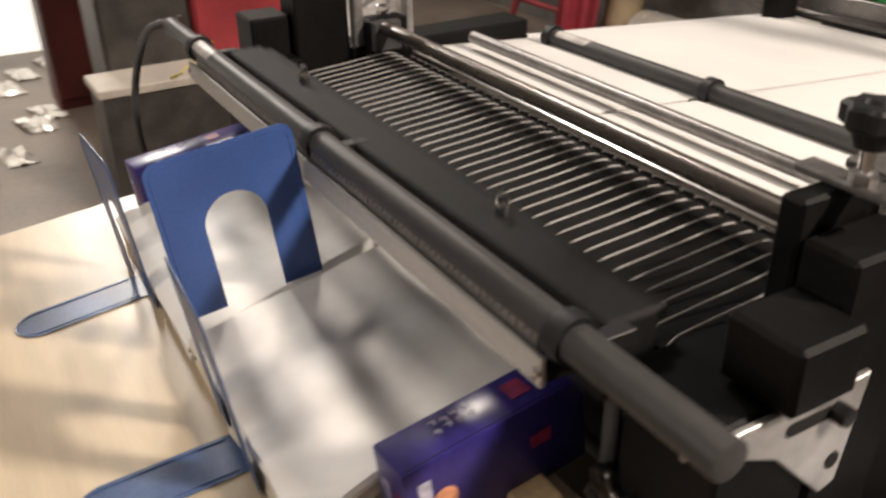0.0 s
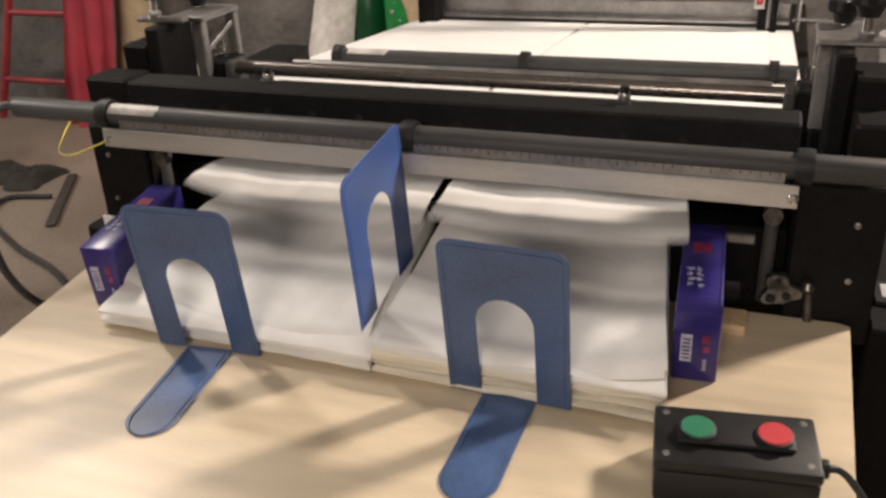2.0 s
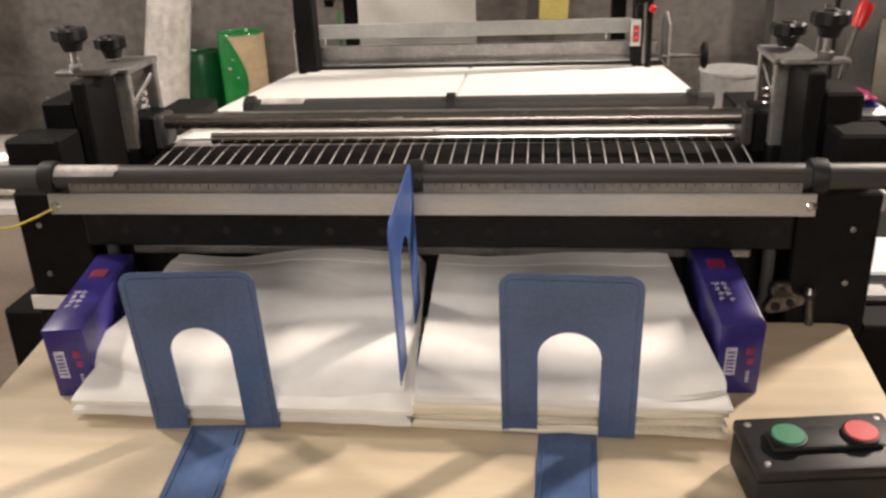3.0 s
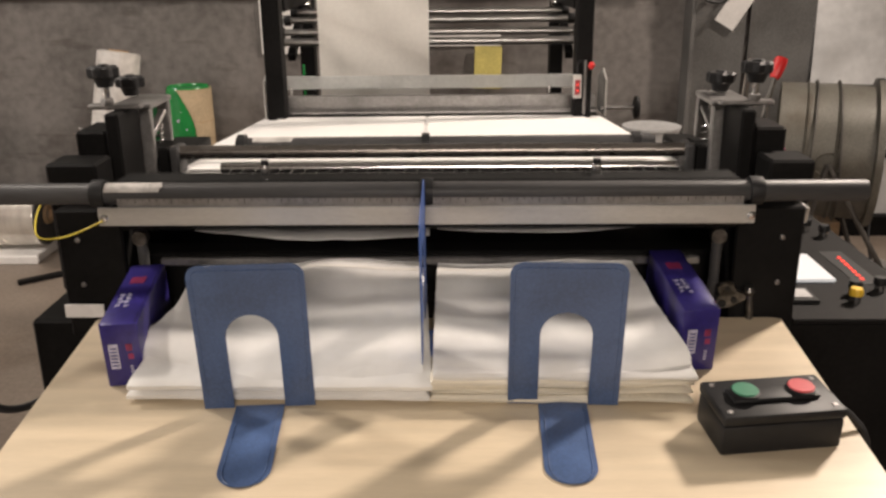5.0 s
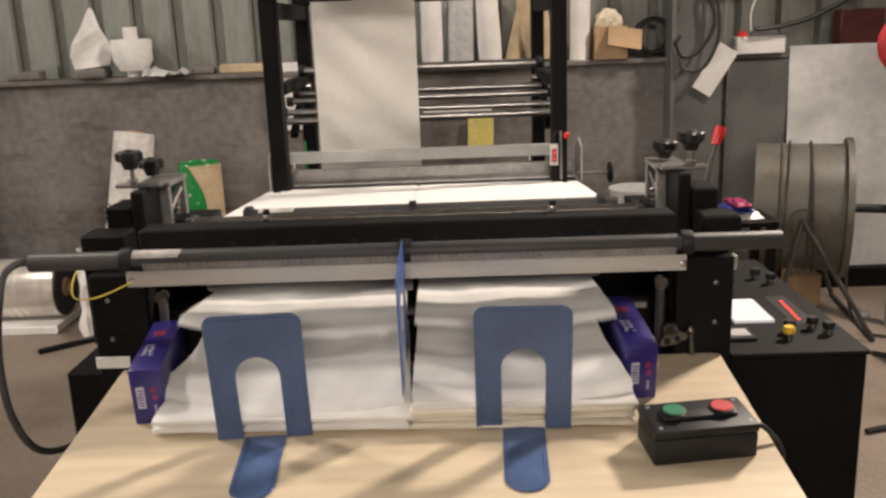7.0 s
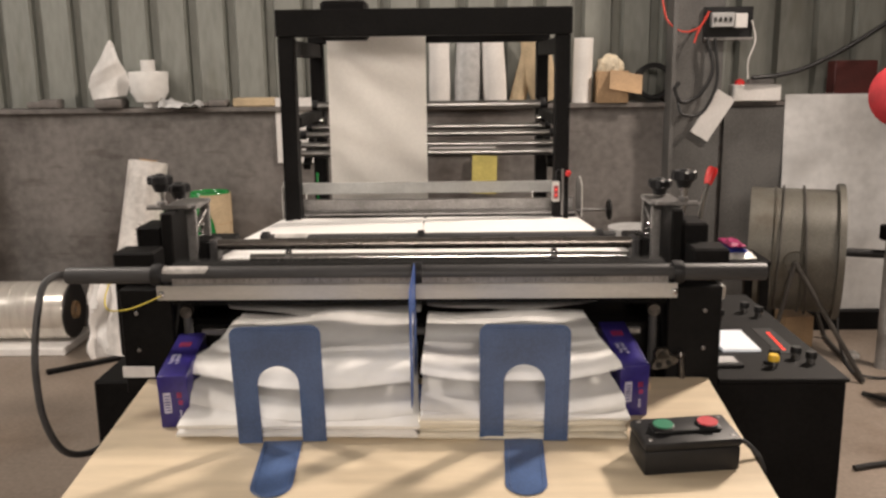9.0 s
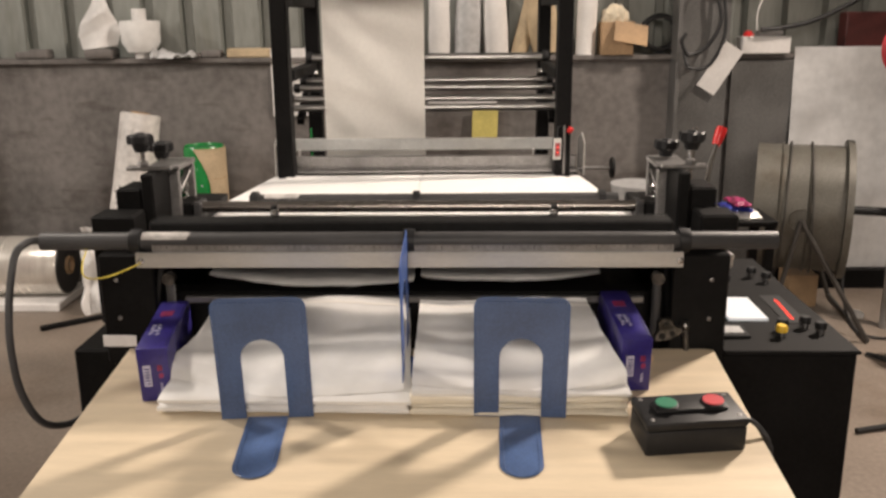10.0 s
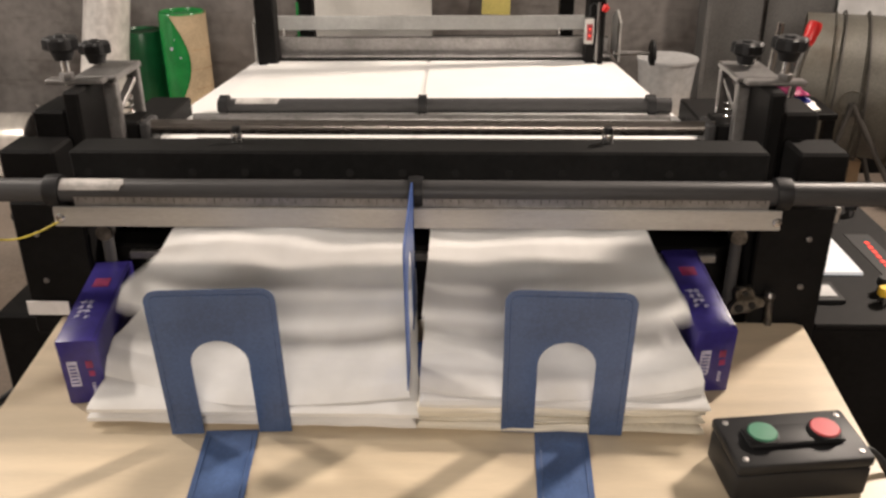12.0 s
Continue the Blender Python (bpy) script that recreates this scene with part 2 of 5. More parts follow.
def box(x0, x1, y0, y1, z0, z1, bevel=0.002, bm=None, seg=1):
    bm = bm or bmesh.new()
    made = bmesh.ops.create_cube(bm, size=1, matrix=Matrix.LocRotScale(((x0 + x1) / 2, (y0 + y1) / 2, (z0 + z1) / 2), None, (x1 - x0, y1 - y0, z1 - z0)))
    if bevel:
        edges = {e for v in made["verts"] for e in v.link_edges}
        bmesh.ops.bevel(bm, geom=list(edges), offset=bevel, segments=seg, affect="EDGES", profile=0.5)
    return bm


def turned(bm, m):
    bm.transform(m)
    return bm


def rod(a, b, r, bm=None, seg=20, r2=None, bevel=0.0):
    """A cylinder or cone from a to b."""
    bm = bm or bmesh.new()
    a, b = Vector(a), Vector(b)
    q = (b - a).to_track_quat("Z", "Y")
    made = bmesh.ops.create_cone(bm, cap_ends=True, segments=seg, radius1=r, radius2=r if r2 is None else r2, depth=(b - a).length, matrix=Matrix.LocRotScale((a + b) / 2, q, None))
    if bevel:
        edges = [e for e in {e for v in made["verts"] for e in v.link_edges} if any(len(f.verts) > 4 for f in e.link_faces)]
        bmesh.ops.bevel(bm, geom=edges, offset=bevel, segments=2, affect="EDGES", profile=0.5)
    return bm


def lathe(profile, at, axis=(0, 0, 1), seg=28, bm=None):
    """Turns (radius, height) pairs round an axis through a point."""
    bm = bm or bmesh.new()
    q = Vector(axis).to_track_quat("Z", "Y")
    rings = []
    for r, h in profile:
        rings.append([bm.verts.new(Vector(at) + q @ Vector((max(r, 1e-4) * math.cos(2 * math.pi * i / seg), max(r, 1e-4) * math.sin(2 * math.pi * i / seg), h))) for i in range(seg)])
    for p, s in zip(rings, rings[1:]):
        for i in range(seg):
            bm.faces.new((p[i], p[(i + 1) % seg], s[(i + 1) % seg], s[i]))
    return bm


def spline(points, steps=8):
    pts = [Vector(p) for p in points]
    pts = [2 * pts[0] - pts[1]] + pts + [2 * pts[-1] - pts[-2]]
    out = []
    for i in range(1, len(pts) - 2):
        a, b, c, d = pts[i - 1:i + 3]
        for k in range(steps):
            t = k / steps
            out.append(0.5 * (2 * b + (c - a) * t + (2 * a - 5 * b + 4 * c - d) * t * t + (3 * b - a - 3 * c + d) * t ** 3))
    return out + [pts[-2]]


def hose(points, r, bm=None, seg=10, steps=8):
    """A round cable along a smooth line."""
    bm = bm or bmesh.new()
    line = spline(points, steps)
    rings = []
    side = None
    for i, p in enumerate(line):
        d = (line[min(i + 1, len(line) - 1)] - line[max(i - 1, 0)]).normalized()
        side = (side - side.dot(d) * d).normalized() if side else d.orthogonal().normalized()
        up = d.cross(side)
        rings.append([bm.verts.new(p + r * (math.cos(2 * math.pi * k / seg) * side + math.sin(2 * math.pi * k / seg) * up)) for k in range(seg)])
    for p, s in zip(rings, rings[1:]):
        for i in range(seg):
            bm.faces.new((p[i], p[(i + 1) % seg], s[(i + 1) % seg], s[i]))
    bm.faces.new(rings[0][::-1])
    bm.faces.new(rings[-1])
    return bm


def slab(outline, thick, m, bm=None, holes=(), bevel=0.0):
    """A flat plate from an outline in its own x-y plane, thickened along z, then moved by m."""
    bm = bm or bmesh.new()
    vs = [bm.verts.new((x, y, 0)) for x, y in outline]
    f = bm.faces.new(vs)
    ext = bmesh.ops.extrude_face_region(bm, geom=[f])
    top = [v for v in ext["geom"] if isinstance(v, bmesh.types.BMVert)]
    bmesh.ops.translate(bm, verts=top, vec=(0, 0, thick))
    if bevel:
        bmesh.ops.bevel(bm, geom=[e for e in bm.edges if abs(e.verts[0].co.z - e.verts[1].co.z) < 1e-6], offset=bevel, segments=1, affect="EDGES")
    bm.transform(m)
    return bm


def arc(cx, cy, r, a0, a1, n):
    return [(cx + r * math.cos(radians(a0 + (a1 - a0) * i / n)), cy + r * math.sin(radians(a0 + (a1 - a0) * i / n))) for i in range(n + 1)]


def surface(fn, nu, nv, thick, bm=None):
    """A thin sheet: fn(u, v) gives a point for u and v in 0..1; it is given a thickness downwards."""
    bm = bm or bmesh.new()
    top = [[bm.verts.new(fn(i / nu, j / nv)) for i in range(nu + 1)] for j in range(nv + 1)]
    low = [[bm.verts.new(v.co - Vector((0, 0, thick))) for v in row] for row in top]
    for j in range(nv):
        for i in range(nu):
            bm.faces.new((top[j][i], top[j][i + 1], top[j + 1][i + 1], top[j + 1][i]))
            bm.faces.new((low[j][i], low[j + 1][i], low[j + 1][i + 1], low[j][i + 1]))
    for j in range(nv):
        bm.faces.new((top[j][0], top[j + 1][0], low[j + 1][0], low[j][0]))
        bm.faces.new((top[j][nu], low[j][nu], low[j + 1][nu], top[j + 1][nu]))
    for i in range(nu):
        bm.faces.new((top[0][i], low[0][i], low[0][i + 1], top[0][i + 1]))
        bm.faces.new((top[nv][i], top[nv][i + 1], low[nv][i + 1], low[nv][i]))
    return bm


def bars(cells, m, thick=0.0006, bm=None):
    """Small raised bars (x, y, w, h) in a plane given by m."""
    bm = bm or bmesh.new()
    for x, y, w, h in cells:
        made = bmesh.ops.create_cube(bm, size=1, matrix=m @ Matrix.LocRotScale((x, y, thick / 2), None, (w, h, thick)))
    return bm


def set_at(m, builder, *given, **named):
    """Builds things in a space of their own and places them in the hall by m."""
    before = set(scene.objects)
    out = builder(*given, **named)
    for ob in [o for o in scene.objects if o not in before and o.parent is None]:
        ob.matrix_basis = m @ ob.matrix_basis
    return out


# ---------------- hall ----------------
# the hall and the rear of the machine stand a little askew to the cutter
ASKEW = pose(-0.85, 0.2, 0, 0, 0, 0.83) @ pose(0.85, -0.2, 0)
# the delivery table falls towards the operator
FALL = pose(0, 0.165, 0.811, 5.0) @ pose(0, -0.165, -0.811)
TZ = 0.81          # top of the delivery table
WY = 3.5           # inner face of the back wall
LEDGE = 1.17


def build_hall():
    solo("floor", box(-7, 6, -6, WY + 0.3, -0.15, 0, 0), M["floor"], (0, 0, 0), "worn brown-grey concrete workshop floor", "floor", kind="structure")
    # low concrete wall with a rough top
    bm = box(-7, 6, WY, WY + 0.25, 0, LEDGE, 0)
    low = solo("wall_north", bm, M["concrete"], (0, WY, 0), "low stained grey concrete wall", "wall", kind="structure")
    cap = box(-7, 6, WY - 0.03, WY + 0.18, LEDGE, LEDGE + 0.025, 0.004)
    solo("trim", cap, M["concrete"], (0, WY, LEDGE), "rough mortar ledge on top of the low wall", "ledge", kind="structure")
    # corrugated sheets above
    bm = bmesh.new()
    prof = []
    x, pitch = -6.938, 0.206
    while x < 6:
        prof += [(x, 0.0), (x + 0.016, -0.045), (x + 0.058, -0.045), (x + 0.074, 0.0)]
        x += pitch
    a = [bm.verts.new((px, WY + 0.17 - d, LEDGE + 0.025)) for px, d in prof]
    b = [bm.verts.new((px, WY + 0.17 - d, 4.8)) for px, d in prof]
    for i in range(len(prof) - 1):
        bm.faces.new((a[i], a[i + 1], b[i + 1], b[i]))
    sheet = solo("wall_cladding", bm, M["sheetmetal"], (0, WY, LEDGE), "grey-green ribbed sheet metal wall cladding", "wall", kind="structure", soft=False)
    mod = sheet.modifiers.new("thickness", "SOLIDIFY")
    mod.thickness = 0.002
    solo("wall_west", box(-7.2, -7, -6, WY + 0.3, 0, 4.8, 0), M["hallwall"], (-7, 0, 0), "pale hall side wall", "wall", kind="structure")
    # glowing panel added inside the closed wall, in place of bright daylight
    solo("daylight_panel", box(-5.75, -5.70, -1.4, 0.74, 0.0, 1.2, 0), M["daylight"], (-5.7, -0.3, 0), "glowing white panel standing in for overexposed daylight at the hall's side", "backdrop", kind="structure")
    solo("wall_east", box(6, 6.2, -6, WY + 0.3, 0, 4.8, 0), M["hallwall"], (6, 0, 0), "pale hall side wall", "wall", kind="structure")
    solo("wall_south", box(-7, 6, -6.2, -6, 0, 4.8, 0), M["hallwall"], (0, -6, 0), "pale hall rear wall", "wall", kind="structure")
    solo("ceiling", box(-7.2, 6.2, -6.2, WY + 0.4, 4.8, 4.9, 0), M["ceiling"], (0, 0, 4.8), "dull metal hall roof", "ceiling", kind="structure")


set_at(ASKEW, build_hall)


# ---------------- the bag-making machine ----------------
def wrap_label(x0, length, y, z, r, a0, a1):
    """A label glued round part of a pipe, with a torn end."""
    def fn(u, v):
        a = radians(a0 + (a1 - a0) * v)
        tear = 0.10 * noise.noise((v * 4, 3.0, x0)) + 0.22 * max(0.0, v - 0.55)
        return Vector((x0 + length * u * (1 - max(0.0, tear)), y + (r + 0.0004) * math.cos(a), z + (r + 0.0004) * math.sin(a)))
    return surface(fn, 12, 10, 0.0003)


REAR = ("bed_plate", "film_web", "blow_pipe_rear", "end_cheek", "guard_bar", "guard_lower", "guard_roller", "guard_screw", "wheel_shaft", "photo_sensor")


def build_body():
    t = thing("bag_machine", (-0.85, 1.3, 0), "long black bag-making machine on the workshop floor", "machine")
    part("base", box(-1.37, -0.36, 0.50, 2.30, 0.0, 0.86, 0.006), M["black"], t)
    part("foot_box", box(-1.47, -1.30, 0.43, 0.95, 0.0, 0.815, 0.005), M["black"], t)
    part("notice", box(-1.397, -1.338, 0.3960, 0.3985, 0.834, 0.855, 0.0005), M["paper"], t, "torn white paper sticker")
    # side plates, each a stepped casting
    for s in (-1, 1):
        def X(d):
            return -0.85 + s * d
        def bx(d0, d1, *r, **k):
            return box(min(X(d0), X(d1)), max(X(d0), X(d1)), *r, **k)
        part("side_plate", bx(0.448, 0.545, 0.403, 0.505, 0.80, 1.000, bevel=0.003), M["blacksteel"], t)
        part("side_column", bx(0.474, 0.496, 0.508, 0.60, 0.80, 1.122, bevel=0.003), M["blacksteel"], t)
        part("tower_block", bx(0.4965, 0.545, 0.510, 0.595, 0.80, 1.095, bevel=0.004), M["black"], t)
        part("outer_block", bx(0.500 if s > 0 else 0.49, 0.566, 0.44, 0.507, 1.004 if s > 0 else 0.86, 1.060, bevel=0.004), M["blacksteel"], t)
        part("side_plate_rear", bx(0.460, 0.535, 0.602, 0.95, 0.80, 1.000, bevel=0.003), M["blacksteel"], t)
        for z in (0.885, 0.955):
            part("screw", rod((X(0.515), 0.405, z), (X(0.515), 0.400, z), 0.004, seg=12, bevel=0.001), M["steel"], t)
        # nip bracket in grey steel with screw knobs and springs
        part("clamp_plate", bx(0.452, 0.535, 0.545, 0.568, 1.1225, 1.130, bevel=0.002), M["steel"], t, "grey steel clamp plate")
        part("nip_post", bx(0.458, 0.478, 0.603, 0.620, 1.00, 1.112, bevel=0.002), M["steel"], t, "grey steel bracket post")
        part("nip_top", bx(0.455, 0.518, 0.603, 0.712, 1.1125, 1.122, bevel=0.002), M["steel"], t, "grey steel top plate")
        part("nip_post", bx(0.458, 0.478, 0.698, 0.712, 0.99, 1.112, bevel=0.002), M["steel"], t)
        part("nip_bar", turned(box(-0.006, 0.006, -0.042, 0.042, -0.004, 0.004, 0.001), pose(X(0.468), 0.659, 1.080, 22)), M["steel"], t)
        part("nip_block", bx(0.440, 0.480, 0.622, 0.690, 0.985, 1.045, bevel=0.003), M["blacksteel"], t)
        part("bearing_face", bx(0.425, 0.4395, 0.622, 0.672, 0.995, 1.045, bevel=0.003), M["conduit"], t)
        for d, y, z in ((0.505, 0.554, 1.191), ((0.488 if s > 0 else 0.512), 0.680, 1.159)):
            stem = part("adjusting_screw", rod((X(d), y, z - 0.07), (X(d), y, z - 0.02), 0.0055, seg=12), M["chrome"], t, "bright threaded screw")
            part("nut", rod((X(d), y, z - 0.062), (X(d), y, z - 0.052), 0.010, seg=6, bevel=0.001), M["steel"], stem)
            pr = []
            for i in range(42):
                a = 2 * math.pi * i / 42
                r = 0.0225 + 0.0025 * math.cos(7 * a)
                pr.append((r * math.cos(a), r * math.sin(a)))
            bm = slab(pr, 0.018, pose(X(d), y, z - 0.020), bevel=0.003)
            rod((X(d), y, z - 0.034), (X(d), y, z - 0.02), 0.012, bm, seg=16, r2=0.017)
            rod((X(d), y, z - 0.003), (X(d), y, z + 0.001), 0.011, bm, seg=16, r2=0.008)
            part("knob", bm, M["rubber"], stem, "black star knob")
        pts = [(X(0.468) + 0.010 * math.cos(k * 0.8), 0.66 + 0.010 * math.sin(k * 0.8), 1.020 + 0.0014 * k) for k in range(42)]
        part("spring", hose(pts, 0.0017, seg=6, steps=2), M["chrome"], t, "bright steel compression spring")
        if s < 0:
          pts = [(X(0.546) + 0.006 * math.cos(k * 0.8), 0.53 + 0.006 * math.sin(k * 0.8), 1.060 + 0.0014 * k) for k in range(27)]
          part("spring", hose(pts, 0.0014, seg=6, steps=2), M["chrome"], t, "thin bright steel spring")
        # link rod beside the delivery
        part("link_rod", rod((X(0.425), 0.415, 0.84), (X(0.425), 0.415, 0.955), 0.008, seg=16, bevel=0.002), M["conduit"], t)
        part("link_eye", lathe([(0.001, -0.008), (0.011, -0.008), (0.012, 0), (0.011, 0.008), (0.001, 0.008)], (X(0.425), 0.413, 0.955), (0, 1, 0)), M["darkcast"], t)
        if s > 0:
            prof = []
            for i in range(36):
                a = 2 * math.pi * i / 36
                r = 0.021 * (1 + 0.22 * math.cos(3 * a + 0.6) + 0.10 * math.cos(5 * a))
                prof.append((X(0.443) + r * math.cos(a), 0.866 + r * math.sin(a)))
            wallm = Matrix(((1, 0, 0, 0), (0, 0, -1, 0.4025), (0, 1, 0, 0), (0, 0, 0, 1)))
            cb = part("cam_block", slab(prof, 0.010, wallm, bevel=0.002), M["darkcast"], t, "dark polished cast block")
            for dd, zz, rr in ((0.434, 0.856, 0.006), (0.451, 0.861, 0.005), (0.440, 0.879, 0.004)):
                part("bore", rod((X(dd), 0.3927, zz), (X(dd), 0.3912, zz), rr, seg=16), M["hole_shade"], cb)
            lever = part("stop_lever", rod((X(0.478), 0.397, 0.822), (X(0.474), 0.397, 0.868), 0.0055, seg=16, bevel=0.002), M["darkcast"], t, "short dull steel lever")
            part("lever_ball", lathe([(0.0002, -0.009), (0.006, -0.007), (0.009, 0), (0.006, 0.007), (0.0002, 0.009)], (X(0.473), 0.396, 0.874), (0, 0, 1), seg=16), M["darkcast"], lever)
        part("motor_can", rod((X(0.33), 0.47, 0.83), (X(0.40), 0.47, 0.83), 0.022, seg=20, bevel=0.003), M["rubber"], t)
    pl = part("slotted_plate", slab([(0.405, 0.998), (0.546, 0.998), (0.532, 0.900), (0.515, 0.895), (0.455, 0.955), (0.410, 0.975)], 0.006, Matrix(((0, 0, 1, -0.3045), (1, 0, 0, 0), (0, 1, 0, 0), (0, 0, 0, 1))), bevel=0.001), M["alu"], t, "bright slotted aluminium bracket")
    flat = Matrix(((0, 0, 1, -0.2984), (1, 0, 0, 0), (0, 1, 0, 0), (0, 0, 0, 1)))
    part("slot_shade", slab(arc(0.465, 0.978, 0.006, 90, 270, 8) + arc(0.505, 0.978, 0.006, 270, 450, 8), 0.0005, flat), M["hole_shade"], pl)
    part("bolt", rod((-0.299, 0.512, 0.977), (-0.286, 0.512, 0.977), 0.009, seg=6, bevel=0.001), M["rubber"], pl)
    part("bore", slab(arc(0.522, 0.925, 0.008, 0, 360, 16)[:-1], 0.0005, flat), M["hole_shade"], pl)
    # lower jaw and bed
    part("lower_jaw", box(-1.298, -0.402, 0.452, 0.50, 0.83, 0.918, 0.003), M["blacksteel"], t)
    part("jaw_bar", box(-1.26, -0.44, 0.440, 0.4515, 0.900, 0.912, 0.002), M["steel"], t, "dull steel bar below the cutter")
    part("bed_front", box(-1.298, -0.402, 0.462, 0.72, 0.965, 0.975, 0.002), M["black"], t)
    part("bed_plate", turned(box(-0.475, 0.475, -0.465, 0.465, -0.012, 0, 0.003), pose(-0.857, 1.180, 0.949, -4.3)), M["plate"], t, "white feeding plate")
    # two long films on the plate
    for x0, x1 in ((-1.27, -0.862), (-0.852, -0.425)):
        part("film_web", turned(box(x0 + 0.845, x1 + 0.845, -0.463, 0.460, 0.002, 0.0032, 0), pose(-0.857, 1.180, 0.949, -4.3)), M["film_taut"], t, "taut white film")
    # guide wires
    for i in range(40):
        x = -1.264 + i * 0.842 / 39
        part("guide_wire", hose([(x, 0.466, 0.974), (x, 0.474, 0.984), (x, 0.56, 0.991), (x, 0.635, 0.997), (x, 0.655, 0.992)], 0.0010, seg=6, steps=2), M["wire"], t)
    # rollers
    part("rubber_roller", rod((-1.33, 0.643, 1.033), (-0.37, 0.643, 1.033), 0.0115, seg=28), M["roller"], t, "dark shiny roller")
    part("polished_rod", rod((-1.215, 0.664, 1.000), (-0.425, 0.664, 1.000), 0.009, seg=24), M["chrome"], t, "bright polished rod")
    part("rear_roller", rod((-1.26, 0.80, 1.0), (-0.44, 0.80, 1.0), 0.010, seg=24), M["steel"], t)
    pipe = part("blow_pipe_rear", rod((-1.25, 0.965, 0.980), (-0.39, 0.965, 0.980), 0.0145, seg=24), M["conduit"], t, "dark grey plastic pipe")
    for x in (-1.238, -0.86, -0.428):
        part("collar", lathe([(0.0146, -0.008), (0.021, -0.008), (0.021, 0.008), (0.0146, 0.008)], (x, 0.965, 0.980), (1, 0, 0)), M["rubber"], pipe)
        part("collar_foot", box(x - 0.007, x + 0.007, 0.958, 0.972, 0.945, 0.964, 0.001), M["rubber"], pipe)
    part("pipe_label", wrap_label(-1.215, 0.085, 0.965, 0.980, 0.0148, 55, 150), M["label"], pipe, "pale printed label")
    # air pipe and ruler strip over the delivery
    pipe = part("blow_pipe", rod((-1.458, 0.345, 1.040), (-0.252, 0.345, 1.040), 0.0148, seg=28, bevel=0.001), M["conduit"], t, "dark grey plastic air pipe")
    for x in (-1.298, -0.848, -0.402):
        part("collar", lathe([(0.0149, -0.009), (0.0195, -0.009), (0.0205, 0), (0.0195, 0.009), (0.0149, 0.009)], (x, 0.345, 1.040), (1, 0, 0)), M["rubber"], pipe)
        part("collar_arm", box(x - 0.008, x + 0.008, 0.352, 0.402, 1.018, 1.032, 0.001), M["rubber"], pipe)
    part("pipe_label", wrap_label(-1.287, 0.080, 0.345, 1.040, 0.0151, 88, 158), M["label"], pipe, "torn white label")
    strip = part("guide_strip", box(-1.296, -0.405, 0.324, 0.3285, 1.000, 1.0255, 0.0006), M["alu"], t, "pale aluminium flat bar")
    for x in (-1.288, -0.410):
        part("screw", lathe([(0.0001, 0.004), (0.004, 0.003), (0.006, 0)], (x, 0.3238, 1.011), (0, -1, 0), seg=14), M["chrome"], strip)
        part("strip_arm", box(x - 0.006, x + 0.006, 0.3287, 0.402, 1.004, 1.016, 0.001), M["blacksteel"], strip)
    ruler = part("ruler", box(-1.27, -0.42, 0.3305, 0.3315, 1.018, 1.0365, 0), M["steel"], t, "thin steel ruler with tick marks")
    part("scale_print", bars([(x * 0.01 - 0.845, 1.0345 if x % 5 else 1.033, 0.0009, 0.003 if x % 5 else 0.006) for x in range(-42, 43)], Matrix(((1, 0, 0, 0), (0, 0, -1, 0.3304), (0, 1, 0, 0), (0, 0, 0, 1)))), M["rubber"], ruler)
    # infeed guard
    for x in (-1.325, -0.375):
        part("end_cheek", slab([(0, 0), (0.12, 0), (0.12, 0.10), (0.06, 0.125), (0.0, 0.10)], 0.006, Matrix(((0, 0, 1, x), (1, 0, 0, 1.63), (0, 1, 0, 0.915), (0, 0, 0, 1))), bevel=0.001), M["alu"], t, "clear-edged aluminium cheek plate")
    part("guard_bar", box(-1.305, -0.435, 1.71, 1.716, 0.985, 1.022, 0.001), M["hazy"], t, "hazy clear acrylic bar")
    part("guard_lower", box(-1.305, -0.39, 1.695, 1.71, 0.925, 0.968, 0.002), M["steel"], t)
    part("guard_roller", rod((-1.305, 1.675, 0.922), (-0.39, 1.675, 0.922), 0.010, seg=20), M["steel"], t)
    for x in (-1.26, -0.52):
        part("guard_screw", rod((x, 1.713, 0.968), (x, 1.713, 0.990), 0.004, seg=10), M["chrome"], t)
    # hand wheel on a shaft
    sh = part("wheel_shaft", rod((-0.385, 1.65, 0.935), (-0.275, 1.65, 0.935), 0.006, seg=14), M["steel"], t)
    part("hand_wheel", lathe([(0.008, -0.008), (0.02, -0.004), (0.027, -0.006), (0.033, -0.003), (0.033, 0.004), (0.027, 0.006), (0.02, 0.003), (0.008, 0.008), (0.0005, 0.008)], (-0.281, 1.65, 0.935), (1, 0, 0)), M["rubber"], sh, "black hand wheel")
    # photo sensor
    sb = part("photo_sensor", box(-0.474, -0.450, 1.565, 1.585, 0.975, 1.038, 0.002), M["alu"], t, "small sensor in a metal holder")
    part("sensor_face", box(-0.469, -0.455, 1.561, 1.5648, 0.985, 1.025, 0.0005), M["redpaint"], sb)
    part("sensor_lamp", bars([(-0.462, 1.013, 0.0045, 0.0045), (-0.462, 0.997, 0.0045, 0.0045)], Matrix(((1, 0, 0, 0), (0, 0, -1, 1.5605), (0, 1, 0, 0), (0, 0, 0, 1)))), M["led"], sb)
    part("sensor_post", rod((-0.440, 1.58, 0.93), (-0.440, 1.58, 1.075), 0.004, seg=10), M["steel"], sb)
    part("sensor_cable", hose([(-0.461, 1.578, 1.042), (-0.460, 1.585, 1.065), (-0.445, 1.59, 1.07), (-0.435, 1.592, 1.03), (-0.43, 1.592, 0.95)], 0.0025, seg=6), M["cableblack"], sb)
